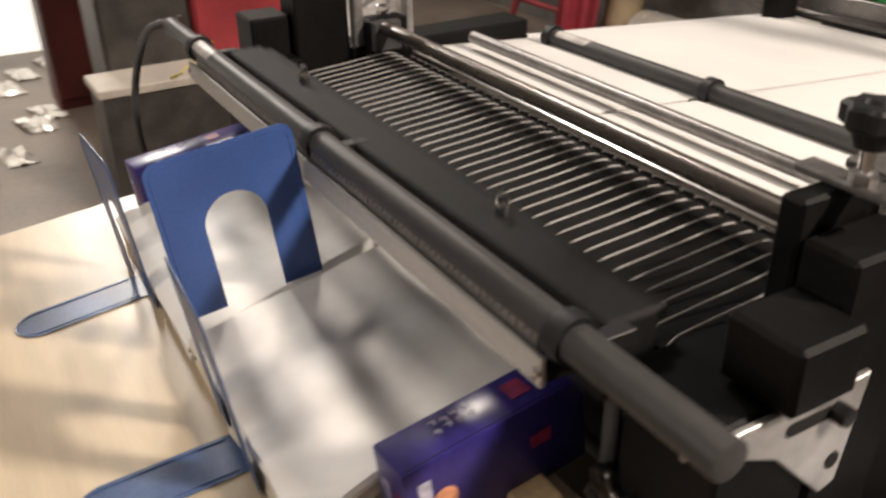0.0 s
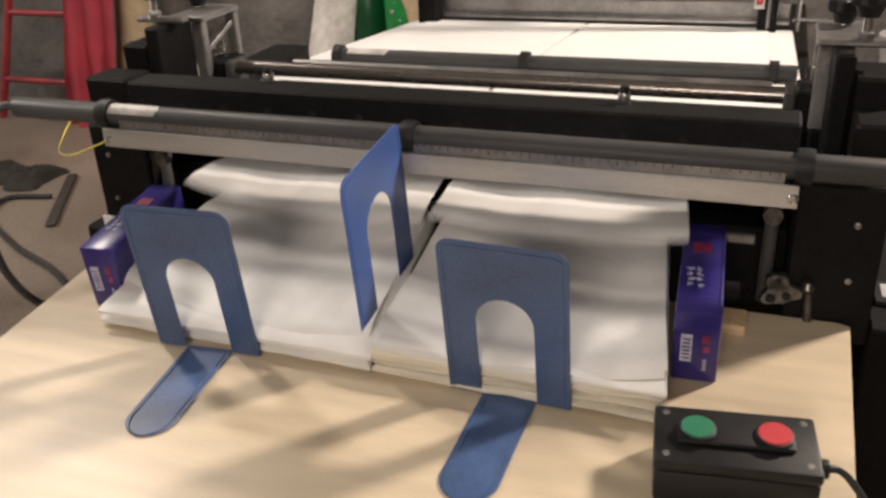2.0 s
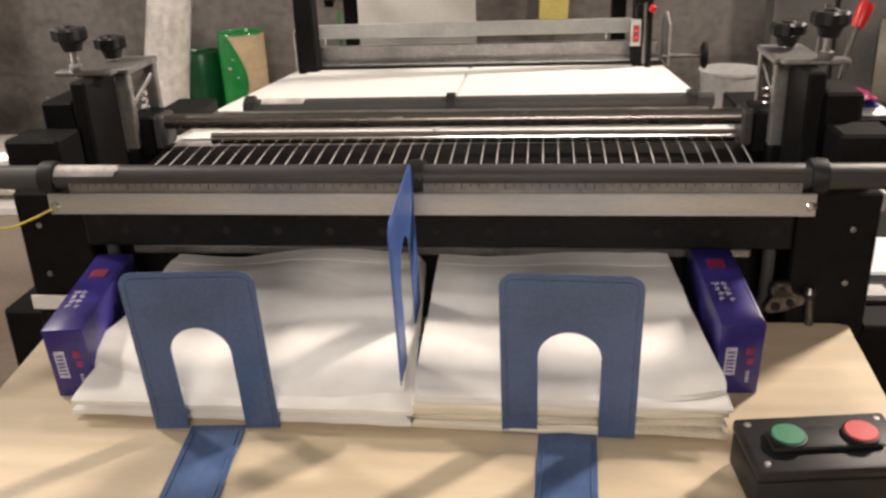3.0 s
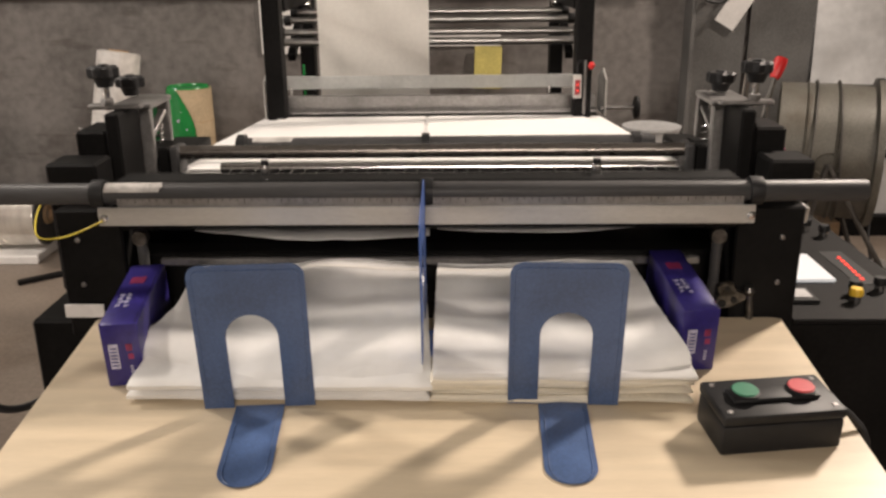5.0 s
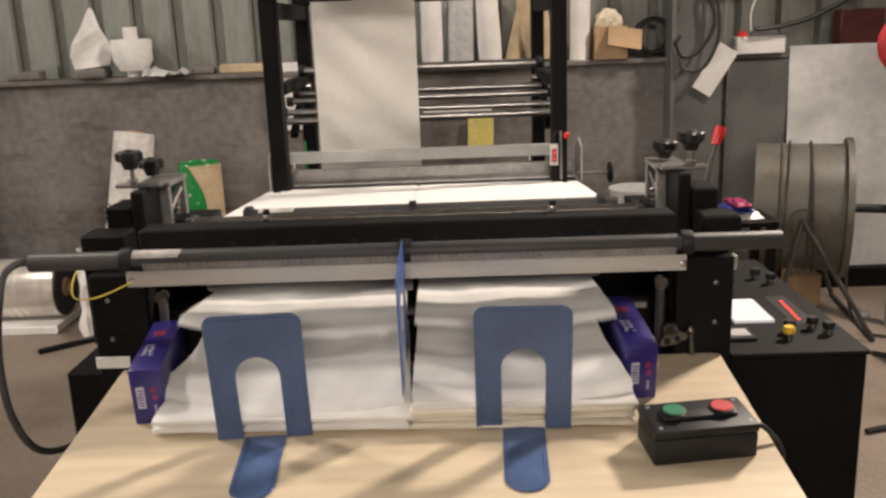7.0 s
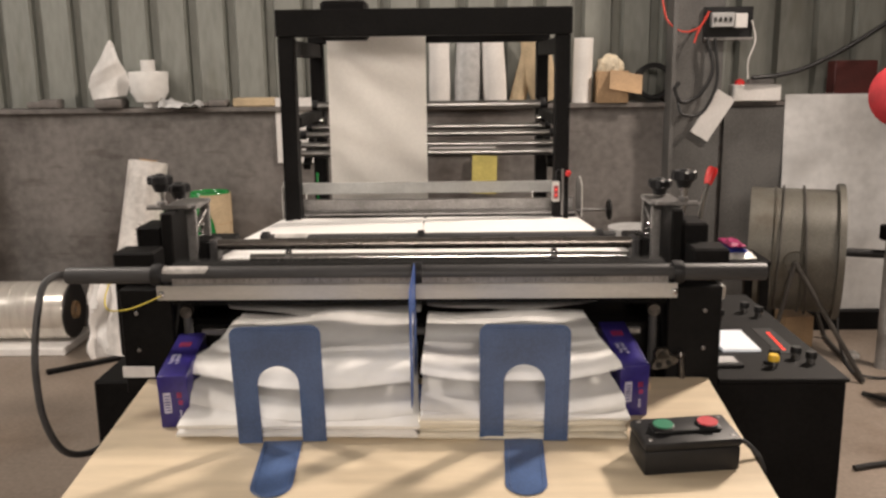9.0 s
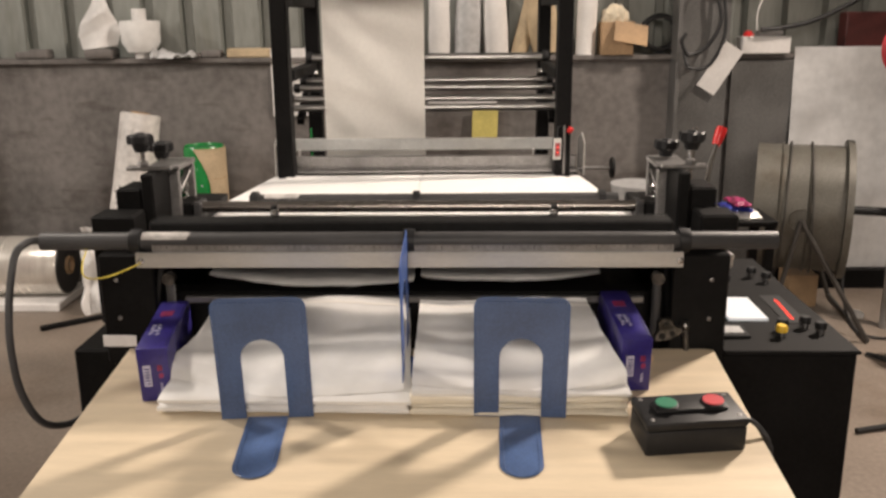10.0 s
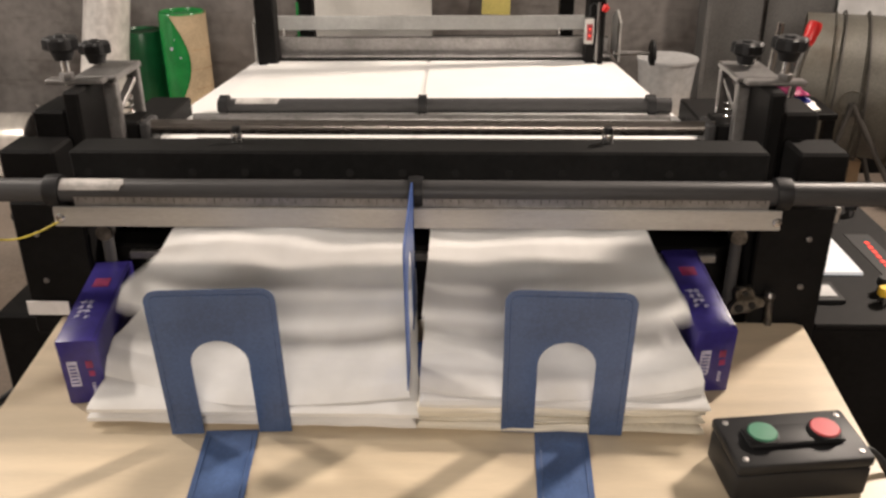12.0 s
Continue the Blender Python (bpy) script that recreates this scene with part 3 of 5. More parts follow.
    part("sensor_knob", lathe([(0.001, 0), (0.008, 0.003), (0.009, 0.016), (0.001, 0.020)], (-0.428, 1.58, 1.052), (0.5, 0, 1)), M["red"], sb, "red knob")
    for ob in t.children:
        if ob.name.split(".")[0] in REAR:
            ob.matrix_basis = pose(-t.location.x, -t.location.y, 0) @ ASKEW @ pose(*t.location) @ ob.matrix_basis
    return t


machine = build_body()


def build_gate():
    t = thing("film_gantry", (-0.866, 1.9, 0.86), "black steel gantry frame with bright guide rollers", "machine frame")
    for x0, x1 in ((-1.308, -1.260), (-0.464, -0.420)):
        part("front_post", box(x0, x1, 1.59, 1.65, 0.86, 1.481, 0.003), M["black"], t)
        part("rear_post", box(x0, x1, 2.2, 2.26, 0.86, 1.475, 0.003), M["black"], t)
        part("side_rail", box(x0 + 0.004, x1 - 0.004, 1.653, 2.197, 1.425, 1.474, 0.003), M["black"], t)
        part("roller_rail", box(x0 + 0.006, x1 - 0.006, 1.72, 2.197, 1.20, 1.235, 0.003), M["blacksteel"], t)
    part("front_beam", box(-1.312, -0.416, 1.585, 1.655, 1.482, 1.562, 0.003), M["black"], t)
    part("rear_beam", box(-1.312, -0.416, 2.195, 2.265, 1.476, 1.545, 0.003), M["black"], t)
    part("top_motor", box(-1.20, -1.05, 1.76, 1.85, 1.476, 1.60, 0.01), M["black"], t)
    for y, z, r, d in ((2.17, 1.250, 0.015, 0.412), (2.08, 1.176, 0.011, 0.422), (2, 1.157, 0.011, 0.432), (1.94, 1.125, 0.011, 0.442), (1.9, 1.100, 0.012, 0.442)):
        rl = part("guide_roller", rod((-0.866 - d, y, z), (-0.866 + d, y, z), r, seg=24), M["rollersteel"], t, "worn bright steel roller")
        for s in (-1, 1):
            part("roller_bearing", rod((-0.866 + s * d, y, z), (-0.866 + s * (d + 0.022), y, z), r * 1.5, seg=18, bevel=0.002), M["rubber"], rl)
    for x in (-1.284, -0.442):
        part("roller_arm", turned(box(-0.012, 0.012, -0.16, 0.16, -0.012, 0.012, 0.002), pose(x, 2.03, 1.13, 28)), M["blacksteel"], t)
        part("arm_bolt", rod((x - 0.03, 2.14, 1.20), (x + 0.03, 2.14, 1.20), 0.012, seg=14, bevel=0.002), M["chrome"], t)
    web = part("hanging_web", box(-1.196, -0.866, 1.862, 1.8645, 0.94, 1.56, 0), M["web"], t, "wide white film hanging from the top")
    part("top_roller", rod((-1.22, 1.886, 1.556), (-0.48, 1.886, 1.556), 0.02, seg=24), M["steel"], t)
    part("green_strap", box(-1.232, -1.226, 1.76, 1.765, 0.93, 1.05, 0), M["green"], t, "thin green strap")
    return t


set_at(ASKEW, build_gate)


# cutting beam: moves up and down
BEAM_LOW, STROKE, FIRST, PERIOD = 0.928, 0.074, 0.185, 0.6204


def build_beam():
    t = thing("cutting_beam", (-0.85, 0.42, BEAM_LOW), "black steel cutting beam across the machine", "cutter")
    bm = box(-1.292, -0.408, 0.384, 0.438, BEAM_LOW + 0.006, BEAM_LOW + 0.078, 0.003)
    part("beam_body", bm, M["beamface"], t)
    part("knife", box(-1.28, -0.42, 0.4385, 0.443, BEAM_LOW, BEAM_LOW + 0.05, 0.001), M["steel"], t, "steel knife blade")
    for x in (-1.085, -0.605):
        b = part("clamp_bolt", rod((x, 0.424, BEAM_LOW + 0.078), (x, 0.424, BEAM_LOW + 0.091), 0.0075, seg=12, bevel=0.001), M["chrome"], t, "bright bolt")
        part("bolt_head", rod((x, 0.424, BEAM_LOW + 0.091), (x, 0.424, BEAM_LOW + 0.099), 0.006, seg=6, bevel=0.001), M["rubber"], b)
    # flat dark discs on the solid face paint the depth of drilled holes
    for i in range(26):
        x = -1.27 + i * 0.84 / 25
        part("bore", rod((x, 0.3845, BEAM_LOW + (0.028 if i % 2 else 0.050)), (x, 0.3832, BEAM_LOW + (0.028 if i % 2 else 0.050)), 0.0052, seg=12), M["hole_shade"], t)
    part("top_ledge", box(-1.286, -0.414, 0.4385, 0.452, BEAM_LOW + 0.060, BEAM_LOW + 0.074, 0.002), M["blacksteel"], t)
    return t


beam = build_beam()


# ---------------- delivery table ----------------
def build_table():
    t = thing("delivery_table", (-0.84, 0.08, 0), "pale plywood delivery table in front of the machine", "table")
    bm = slab([(-1.352, 0.400), (-1.335, -0.26), (-0.335, -0.26), (-0.325, 0.396), (-0.338, 0.401)], 0.018, pose(0, 0, TZ - 0.018), bevel=0.0015)
    part("tabletop", bm, M["wood"], t, "pale plywood board")
    for x in (-1.29, -0.40):
        for y in (-0.2, 0.33):
            leg = box(x - 0.02, x + 0.02, y - 0.02, y + 0.02, 0, TZ - 0.021 + 0.0875 * (y - 0.165), 0.002)
            part("leg", turned(leg, FALL.inverted()), M["black"], t)
    part("front_rail", box(-1.268, -0.422, -0.215, -0.185, TZ - 0.06, TZ - 0.02, 0.002), M["black"], t)


set_at(FALL, build_table)


def build_bookend(m, label, sink=0.0, lean=0.0, W=0.138, H=0.200, hw=0.0315, skin="bookend_shaded"):
    """A bent steel bookend: an upright plate with an arch cut out, whose tongue is the foot. Local x across, y towards the foot, z up."""
    t = thing("bookend", m, label, "bookend", "bookends holding the bags")
    r = 0.016
    arch_top = 0.133
    out = [(-W / 2, 0)] + arc(-W / 2 + r, H - r, r, 180, 90, 6) + arc(W / 2 - r, H - r, r, 90, 0, 6) + [(W / 2, 0), (hw, 0)] + arc(0, arch_top - hw, hw, 0, 180, 18) + [(-hw, 0)]
    tip = pose(0, 0, 0, lean)
    up = tip @ Matrix(((1, 0, 0, 0), (0, 0, 1, 0), (0, 1, 0, 0.001), (0, 0, 0, 1)))
    part("upright_plate", slab(out, 0.0012, chain(t) @ up, bevel=0.0003), M[skin], t)
    # pressed rim line
    rim = [(-W / 2 + 0.006, 0.004)] + arc(-W / 2 + r, H - r, r - 0.006, 180, 90, 6) + arc(W / 2 - r, H - r, r - 0.006, 90, 0, 6) + [(W / 2 - 0.006, 0.004)]
    bm = bmesh.new()
    hose([(x, -0.0002, z) for x, z in rim], 0.0005, bm, seg=6, steps=1)
    bm.transform(chain(t) @ tip)
    part("pressed_rim", bm, M[skin], t)
    foot = [(-hw + 0.001, 0.0)] + [(hw - 0.001, 0.0)] + arc(0, -0.130, hw - 0.001, 0, -180, 16)
    f = part("foot", slab(foot, 0.0012, chain(t) @ pose(0, 0.004, 0.0008 - sink), bevel=0.0003), M[skin], t)
    line = [(-hw + 0.007, -0.012)] + [(x * 0.8, y) for x, y in arc(0, -0.130, hw - 0.001, 180, 360, 12)] + [(hw - 0.007, -0.012)]
    bm = bmesh.new()
    hose([(x, y + 0.004, 0.0022 - sink) for x, y in line], 0.0009, bm, seg=6, steps=1)
    bm.transform(chain(t))
    part("pressed_rim", bm, M[skin], f)
    return t


set_at(FALL, build_bookend, pose(-1.0545, 0.162, TZ, 0, 0, 3.5), "blue steel bookend standing against the first bag stack", 0.0, 2.0)
set_at(FALL, build_bookend, pose(-0.675, 0.168, TZ, 0, 0, -2), "blue steel bookend standing against the second bag stack", 0.0, 3.0)
build_bookend(pose(-0.850, 0.256, 0.871, 6.5) @ pose(0, 0, 0, 0, 0, 90), "blue steel bookend, in the lit blue, standing upright between the two stacks", 0.018, 0.0, 0.163, 0.190, 0.035, "bookend")


# ---------------- bag stacks ----------------
LANES = ((-1.222, -0.850, -1.190, -0.864, 0.841, 0.882, 0.0), (-0.838, -0.516, -0.836, -0.545, 0.852, 0.882, 5.0))
Y0, Y1 = 0.176, 0.436


def stack_top(lane, u, v, rough=1.0):
    """The wavy top of a stack: u across, v from the front to the back."""
    xa, xb, xc, xd, zf, zb, seed = LANES[lane]
    x = (xa + (xb - xa) * u) * (1 - v) + (xc + (xd - xc) * u) * v
    y = Y0 + (Y1 - Y0) * v
    z = zf + (zb - zf) * v ** 0.9
    ripple = 0.35 + 0.9 * abs(noise.noise((u * 2.6, v * 1.3, seed + 7)))
    z += rough * 0.0052 * ripple * math.sin(v * 9.5 + 3.2 * noise.noise((u * 1.7, v * 1.5, seed))) * min(1, max(0, v - 0.22) * 2.4)
    z += rough * 0.0070 * noise.noise((u * 2.3, v * 3.1, seed + 3)) * min(1, 0.3 + v * 2)
    z += rough * 0.0016 * noise.noise((u * 9, v * 11, seed + 11))
    return Vector((x, y, z))


def build_stack(lane, label, cream):
    xa, xb, *_ = LANES[lane]
    t = thing("bag_stack", ((xa + xb) / 2, 0.3, TZ), label, "bag stack", "stacks of bags on the table")
    rng = random.Random(40 + lane)
    n = 4 if cream else 2
    base = TZ + 0.0006
    for i in range(n):
        dx, dy, rot, ph = rng.uniform(-0.004, 0.004), rng.uniform(-0.006, 0.004), rng.uniform(-0.012, 0.012), rng.uniform(0, 40)
        lo, hi = i / n, (i + 1) / n
        gap = (0.88, 0.80, 0.93, 1.0)[i] if cream else 0.99
        def fn(u, v, k):
            p = stack_top(lane, u, v)
            edge = 0.0025 * noise.noise((u * 7, ph, 0)) + 0.0018 * noise.noise((u * 25, ph, 4))
            bulge = math.sin(k * math.pi) * (0.004 if cream else 0.008)
            x = p.x + dx + rot * (v - 0.5) * 0.3 + (u - 0.5) * 2 * bulge + 0.0015 * noise.noise((v * 12, ph, 7))
            y = p.y + dy + rot * (u - 0.5) * 0.3 + (1 - v) * (edge - bulge)
            f = lo + (hi - lo) * k * gap
            wob = 0.010 * noise.noise((u * 4, ph, 9)) * (1 - v) * (k - 0.5) if cream else 0.0
            return Vector((x, y, base + (p.z - base) * f + wob))
        bm = bmesh.new()
        nu, nv, nk = 14, 22, 3
        rings = [[[bm.verts.new(fn(a / nu, b / nv, k / nk)) for a in range(nu + 1)] for b in range(nv + 1)] for k in range(nk + 1)]
        for b in range(nv):
            for a in range(nu):
                bm.faces.new([rings[nk][b + q][a + p] for p, q in ((0, 0), (1, 0), (1, 1), (0, 1))])
                bm.faces.new([rings[0][b + q][a + p] for p, q in ((0, 0), (0, 1), (1, 1), (1, 0))])
        for k in range(nk):
            for a in range(nu):
                bm.faces.new((rings[k][0][a], rings[k][0][a + 1], rings[k + 1][0][a + 1], rings[k + 1][0][a]))
                bm.faces.new((rings[k][nv][a], rings[k + 1][nv][a], rings[k + 1][nv][a + 1], rings[k][nv][a + 1]))
            for b in range(nv):
                bm.faces.new((rings[k][b][0], rings[k + 1][b][0], rings[k + 1][b + 1][0], rings[k][b + 1][0]))
                bm.faces.new((rings[k][b][nu], rings[k][b + 1][nu], rings[k + 1][b + 1][nu], rings[k + 1][b][nu]))
        part("folded_bag", bm, M["film_cream"] if cream and i < n - 1 else M["film"], t, soft=True)


set_at(FALL, build_stack, 0, "loose stack of thin white plastic bags lying on the table", False)
set_at(FALL, build_stack, 1, "stack of white plastic bags with cream lower bundles on the table", True)


# fresh bags: each slides out of the cutter, drops and stays on its stack
CYCLES = 20
bags = []


def build_bag(lane, k):
    rng = random.Random(100 + 50 * lane + k)
    ph, w = rng.uniform(0, 90), rng.uniform(0.8, 1.2)
    side = -1 if lane == 0 else 1
    lift_amount = rng.uniform(0.5, 1.0)
    cx = (LANES[lane][2] + LANES[lane][3]) / 2
    centre = Vector((cx, 0.30, 0.868))
    def fn(u, v):
        p = stack_top(lane, u, v)
        q = (u if side > 0 else 1 - u)            # 1 at the outer edge
        front = max(0.0, 1 - v / 0.6)
        wing = max(0.0, q - 0.55) / 0.45 * front     # the outer front corner stands off
        p.x += side * (0.016 if lane == 0 else 0.004) * wing ** 1.5 * lift_amount
        p.y += 0.004 * noise.noise((u * 3, ph, 2)) * (1 - v) + 0.020 * (1 - v) * (abs(2 * u - 1) ** 2.2) * lift_amount + (0.035 if lane == 0 else 0.0) * wing
        p.z += 0.0012 + lift_amount * 0.007 * wing ** 2 + lift_amount * 0.007 * front * abs(2 * u - 1) ** 2 - 0.006 * max(0.0, 1 - v / 0.07) ** 2 + 0.0020 * noise.noise((u * 3.5, v * 6, ph)) + 0.0004 * math.sin(v * 24 + ph + 3 * u)
        return p
    bm = surface(fn, 22, 28, 0.0005)
    bm.transform(Matrix.Translation(-centre))
    ob = new("plastic_bag", finish("plastic_bag", bm, M["film"]))
    ob.matrix_basis = Matrix.Translation(centre)
    tagged(ob, "thin white plastic bag just cut by the machine", "plastic bag", "fresh bags")
    seam = surface(lambda u, v: fn(u, 0.90 + 0.02 * v) + Vector((0, 0, 0.0005)), 22, 2, 0.0004)
    seam.transform(Matrix.Translation(-centre))
    strip = new("seal_seam", finish("seal_seam", seam, M["web"]))
    strip.parent = ob
    tagged(strip, "pressed heat-seal seam")
    bags.append((ob, k, centre, rng.uniform(-2.5, 2.5)))


for k in range(CYCLES):
    for lane in (0, 1):
        build_bag(lane, k)


# ---------------- cartons at the stacks' sides ----------------
def build_carton(m, label, flip):
    L, W, H = 0.185, 0.048, 0.092
    t = thing("carton", m, label, "carton", "cartons beside the stacks")
    c = chain(t)
    part("carton_box", turned(box(-W / 2, W / 2, 0, L, 0, H, 0.0025, seg=2), c), M["carton"], t)
    front = c @ Matrix(((1, 0, 0, 0), (0, 0, -1, -0.0002), (0, 1, 0, 0), (0, 0, 0, 1)))
    part("label_panel", bars([(-0.010, 0.045, 0.012, 0.036)], front), M["white_print"], t, "white bar label")
    part("label_code", bars([(-0.010, 0.032 + 0.005 * i, 0.008, 0.0018) for i in range(6)], front @ pose(0, 0, 0.0008)), M["carton"], t)
    part("label_red", bars([(0.010, 0.058, 0.008, 0.010), (0.011, 0.045, 0.007, 0.008)], front), M["red_print"], t, "red print")
    part("label_small", bars([(0.010, 0.030 - 0.004 * i, 0.004, 0.002) for i in range(4)], front), M["white_print"], t)
    top = c @ pose(0, 0, H + 0.0002)
    rng = random.Random(11)
    marks = []
    for gx in (-1, 0):
        for gy in range(4):
            for k in range(4):
                wide = rng.random() < 0.5
                marks.append((gx * 0.010 - 0.002 + rng.uniform(-0.0025, 0.0025), 0.052 + gy * 0.0105 + rng.uniform(-0.0025, 0.0025), 0.0055 if wide else 0.0011, 0.0011 if wide else 0.0055))
    part("top_print", bars(marks, top), M["white_print"], t, "white print")
    part("top_red", bars([(-0.002, 0.130, 0.020, 0.020)], top), M["red_print"], t, "red emblem")
    s = 1 if flip else -1
    sidem = c @ Matrix(((0, 0, s, s * (W / 2 + 0.0002)), (s, 0, 0, 0), (0, 1, 0, 0), (0, 0, 0, 1)))
    part("side_print", slab(arc(s * 0.035, 0.045, 0.013, 0, 360, 20)[:-1], 0.0005, sidem), M["orange_print"], t, "round orange picture")
    part("side_red", bars([(s * 0.135, 0.052, 0.022, 0.014)], sidem), M["red_print"], t, "red emblem")
    part("side_panel", bars([(s * 0.018, 0.050, 0.012, 0.05)], sidem), M["white_print"], t, "pale printed panel")
    part("seam", turned(box(W / 2 - 0.004, W / 2 - 0.0035, 0.003, L - 0.003, H, H + 0.0005, 0), c), M["rubber"], t)
    return t


set_at(FALL, solo, "wood_block", box(-0.50, -0.44, 0.345, 0.383, TZ, TZ + 0.014, 0.002), M["wood_edge"], (-0.47, 0.36, TZ), "pale wooden block under the propped carton", "wood block")
set_at(FALL, build_carton, pose(-0.4890, 0.249, TZ + 0.0004, 1.5, 0, 3), "violet printed carton propped beside the second bag stack", True)
set_at(FALL, build_carton, pose(-1.240, 0.213, TZ, 0, 0, 6), "violet printed carton propped beside the first bag stack", False)


# ---------------- push-button box ----------------
def build_buttons():
    t = thing("button_box", pose(-0.4400, 0.109, TZ, 0, 0, 7), "black two-button switch box lying on the table", "switch box")
    c = chain(t)
    W, D, H = 0.144, 0.076, 0.053
    part("body", turned(box(-W / 2, W / 2, -D / 2, D / 2, 0.0, H - 0.014, 0.004, seg=2), c), M["rubber"], t)
    part("cover", turned(box(-W / 2 - 0.001, W / 2 + 0.001, -D / 2 - 0.001, D / 2 + 0.001, H - 0.0135, H, 0.004, seg=2), c), M["rubber"], t)
    part("button_plate", turned(box(-0.052, 0.052, -0.015, 0.015, H, H + 0.006, 0.003, seg=2), c), M["rubber"], t)
    for x, mt, nm in ((-0.034, "green_btn", "green push button"), (0.034, "red_btn", "red push button")):
        collar = part("button_collar", turned(lathe([(0.0155, 0), (0.0172, 0.001), (0.0170, 0.003), (0.0153, 0.0036)], (x, 0, H + 0.006)), c), M["rubber"], t)
        part("push_button", turned(lathe([(0.0152, 0.0), (0.0152, 0.0040), (0.0142, 0.0050), (0.0002, 0.0052)], (x, 0, H + 0.006)), c), M[mt], collar, nm)
    for x in (-1, 1):
        for y in (-1, 1):
            part("cover_screw", turned(lathe([(0.0001, 0.0012), (0.003, 0.001), (0.0036, 0)], (x * 0.062, y * 0.028, H), seg=12), c), M["steel"], t)
    part("gland", turned(rod((W / 2, 0.0, 0.026), (W / 2 + 0.012, 0.0, 0.026), 0.009, seg=16, bevel=0.001), c), M["rubber"], t)
    part("lead", turned(hose([(W / 2 + 0.01, 0, 0.026), (W / 2 + 0.022, 0.002, 0.024), (W / 2 + 0.035, -0.003, 0.013), (W / 2 + 0.047, -0.012, -0.006), (W / 2 + 0.051, -0.016, -0.05), (W / 2 + 0.053, -0.02, -0.3)], 0.0036), c), M["cableblack"], t, "black cable hanging over the edge")


set_at(FALL, build_buttons)
# ---------------- control cabinet ----------------
def build_cabinet():
    t = thing("control_cabinet", (-0.18, 0.7, 0), "black control cabinet with a sloping button panel", "cabinet")
    part("body", box(-0.302, -0.065, 0.418, 1.02, 0.0, 0.812, 0.003), M["black"], t)
    part("panel", box(-0.300, -0.060, 0.414, 1.02, 0.8125, 0.820, 0.002), M["panel"], t, "dark grey control panel")
    z = 0.8205
    part("screen", turned(box(-0.038, 0.038, -0.066, 0.066, 0, 0.006, 0.001), pose(-0.210, 0.635, z, 0, 0, 0)), M["screen"], t, "lit white touch screen")
    part("meter", box(-0.292, -0.235, 0.475, 0.535, z, z + 0.006, 0.001), M["rubber"], t)
    part("meter_window", box(-0.284, -0.243, 0.487, 0.522, z + 0.0062, z + 0.0075, 0), M["galv"], t)
    part("digit_row", bars([(-0.122 + 0.001 * i, 0.585 + 0.018 * i, 0.006, 0.010) for i in range(7)], pose(0, 0, z + 0.0005)), M["led"], t, "lit red digits")
    part("digit_frame", box(-0.140, -0.098, 0.56, 0.73, z - 0.0004, z + 0.0003, 0), M["rubber"], t)
    for x, y, m in ((-0.178, 0.482, "yellow"), (-0.100, 0.50, "rubber"), (-0.118, 0.53, "rubber"), (-0.095, 0.82, "rubber"), (-0.115, 0.86, "rubber"), (-0.19, 0.80, "rubber"), (-0.165, 0.515, "rubber")):
        st = part("switch_ring", rod((x, y, z), (x, y, z + 0.012), 0.009, seg=16), M["chrome"], t, "chrome switch ring")
        bm = lathe([(0.0105, 0.012), (0.0110, 0.019), (0.009, 0.024), (0.0002, 0.024)], (x, y, z), seg=18)
        part("switch_cap", bm, M[m], st, "yellow push button" if m == "yellow" else "black switch knob")
    # pneumatic lever with a red grip
    lv = part("lever", hose([(-0.262, 0.755, 0.82), (-0.262, 0.755, 0.99), (-0.252, 0.765, 1.08), (-0.236, 0.782, 1.135)], 0.0055), M["chrome"], t, "bright steel lever")
    part("lever_grip", turned(lathe([(0.0001, -0.001), (0.008, 0), (0.0100, 0.008), (0.0120, 0.030), (0.0105, 0.038), (0.0002, 0.041)], (0, 0, 0)), pose(-0.2365, 0.7815, 1.132, -18, 22, 0)), M["red"], lv, "red plastic grip")
    lv = part("lever", hose([(-0.290, 0.80, 0.82), (-0.286, 0.80, 1.0), (-0.281, 0.80, 1.10), (-0.276, 0.80, 1.165)], 0.0060), M["chrome"], t, "bright steel rod")


build_cabinet()


# ---------------- cables ----------------
solo("pipe_hose", hose([(-1.455, 0.345, 1.040), (-1.472, 0.332, 1.043), (-1.485, 0.310, 1.030), (-1.490, 0.292, 0.99), (-1.493, 0.278, 0.94), (-1.494, 0.270, 0.88), (-1.492, 0.278, 0.80), (-1.486, 0.32, 0.725), (-1.478, 0.40, 0.683), (-1.468, 0.49, 0.672)], 0.0062, seg=12), M["cable"], (-1.5, 0.4, 0.68), "grey air hose from the pipe end to the machine base", "hose")
solo("earth_wire", hose([(-1.285, 0.312, 1.011), (-1.31, 0.30, 1.001), (-1.345, 0.31, 0.988), (-1.385, 0.33, 0.982), (-1.402, 0.36, 0.995), (-1.404, 0.395, 1.02)], 0.0013, seg=8), M["yellow_wire"], (-1.34, 0.32, 0.99), "thin yellow earth wire screwed to the flat bar", "wire")
solo("floor_cable", hose([(-1.47, 0.6, 0.12), (-1.75, 0.75, 0.02), (-2.2, 1.12, 0.012), (-2.7, 1.50, 0.012), (-3.05, 1.66, 0.012), (-3.38, 1.86, 0.012), (-3.48, 2.05, 0.012), (-3.30, 2.12, 0.012)], 0.011, seg=8), M["cableblack"], (-1.9, 1.0, 0), "black cable lying on the floor", "cable")
solo("dark_bar", turned(box(-0.22, 0.22, -0.018, 0.018, 0, 0.02, 0.003), pose(-2.55, 2.86, 0.0, 0, 0, 38)), M["black"], (-2.55, 2.86, 0), "dark iron bar lying on the floor", "bar")


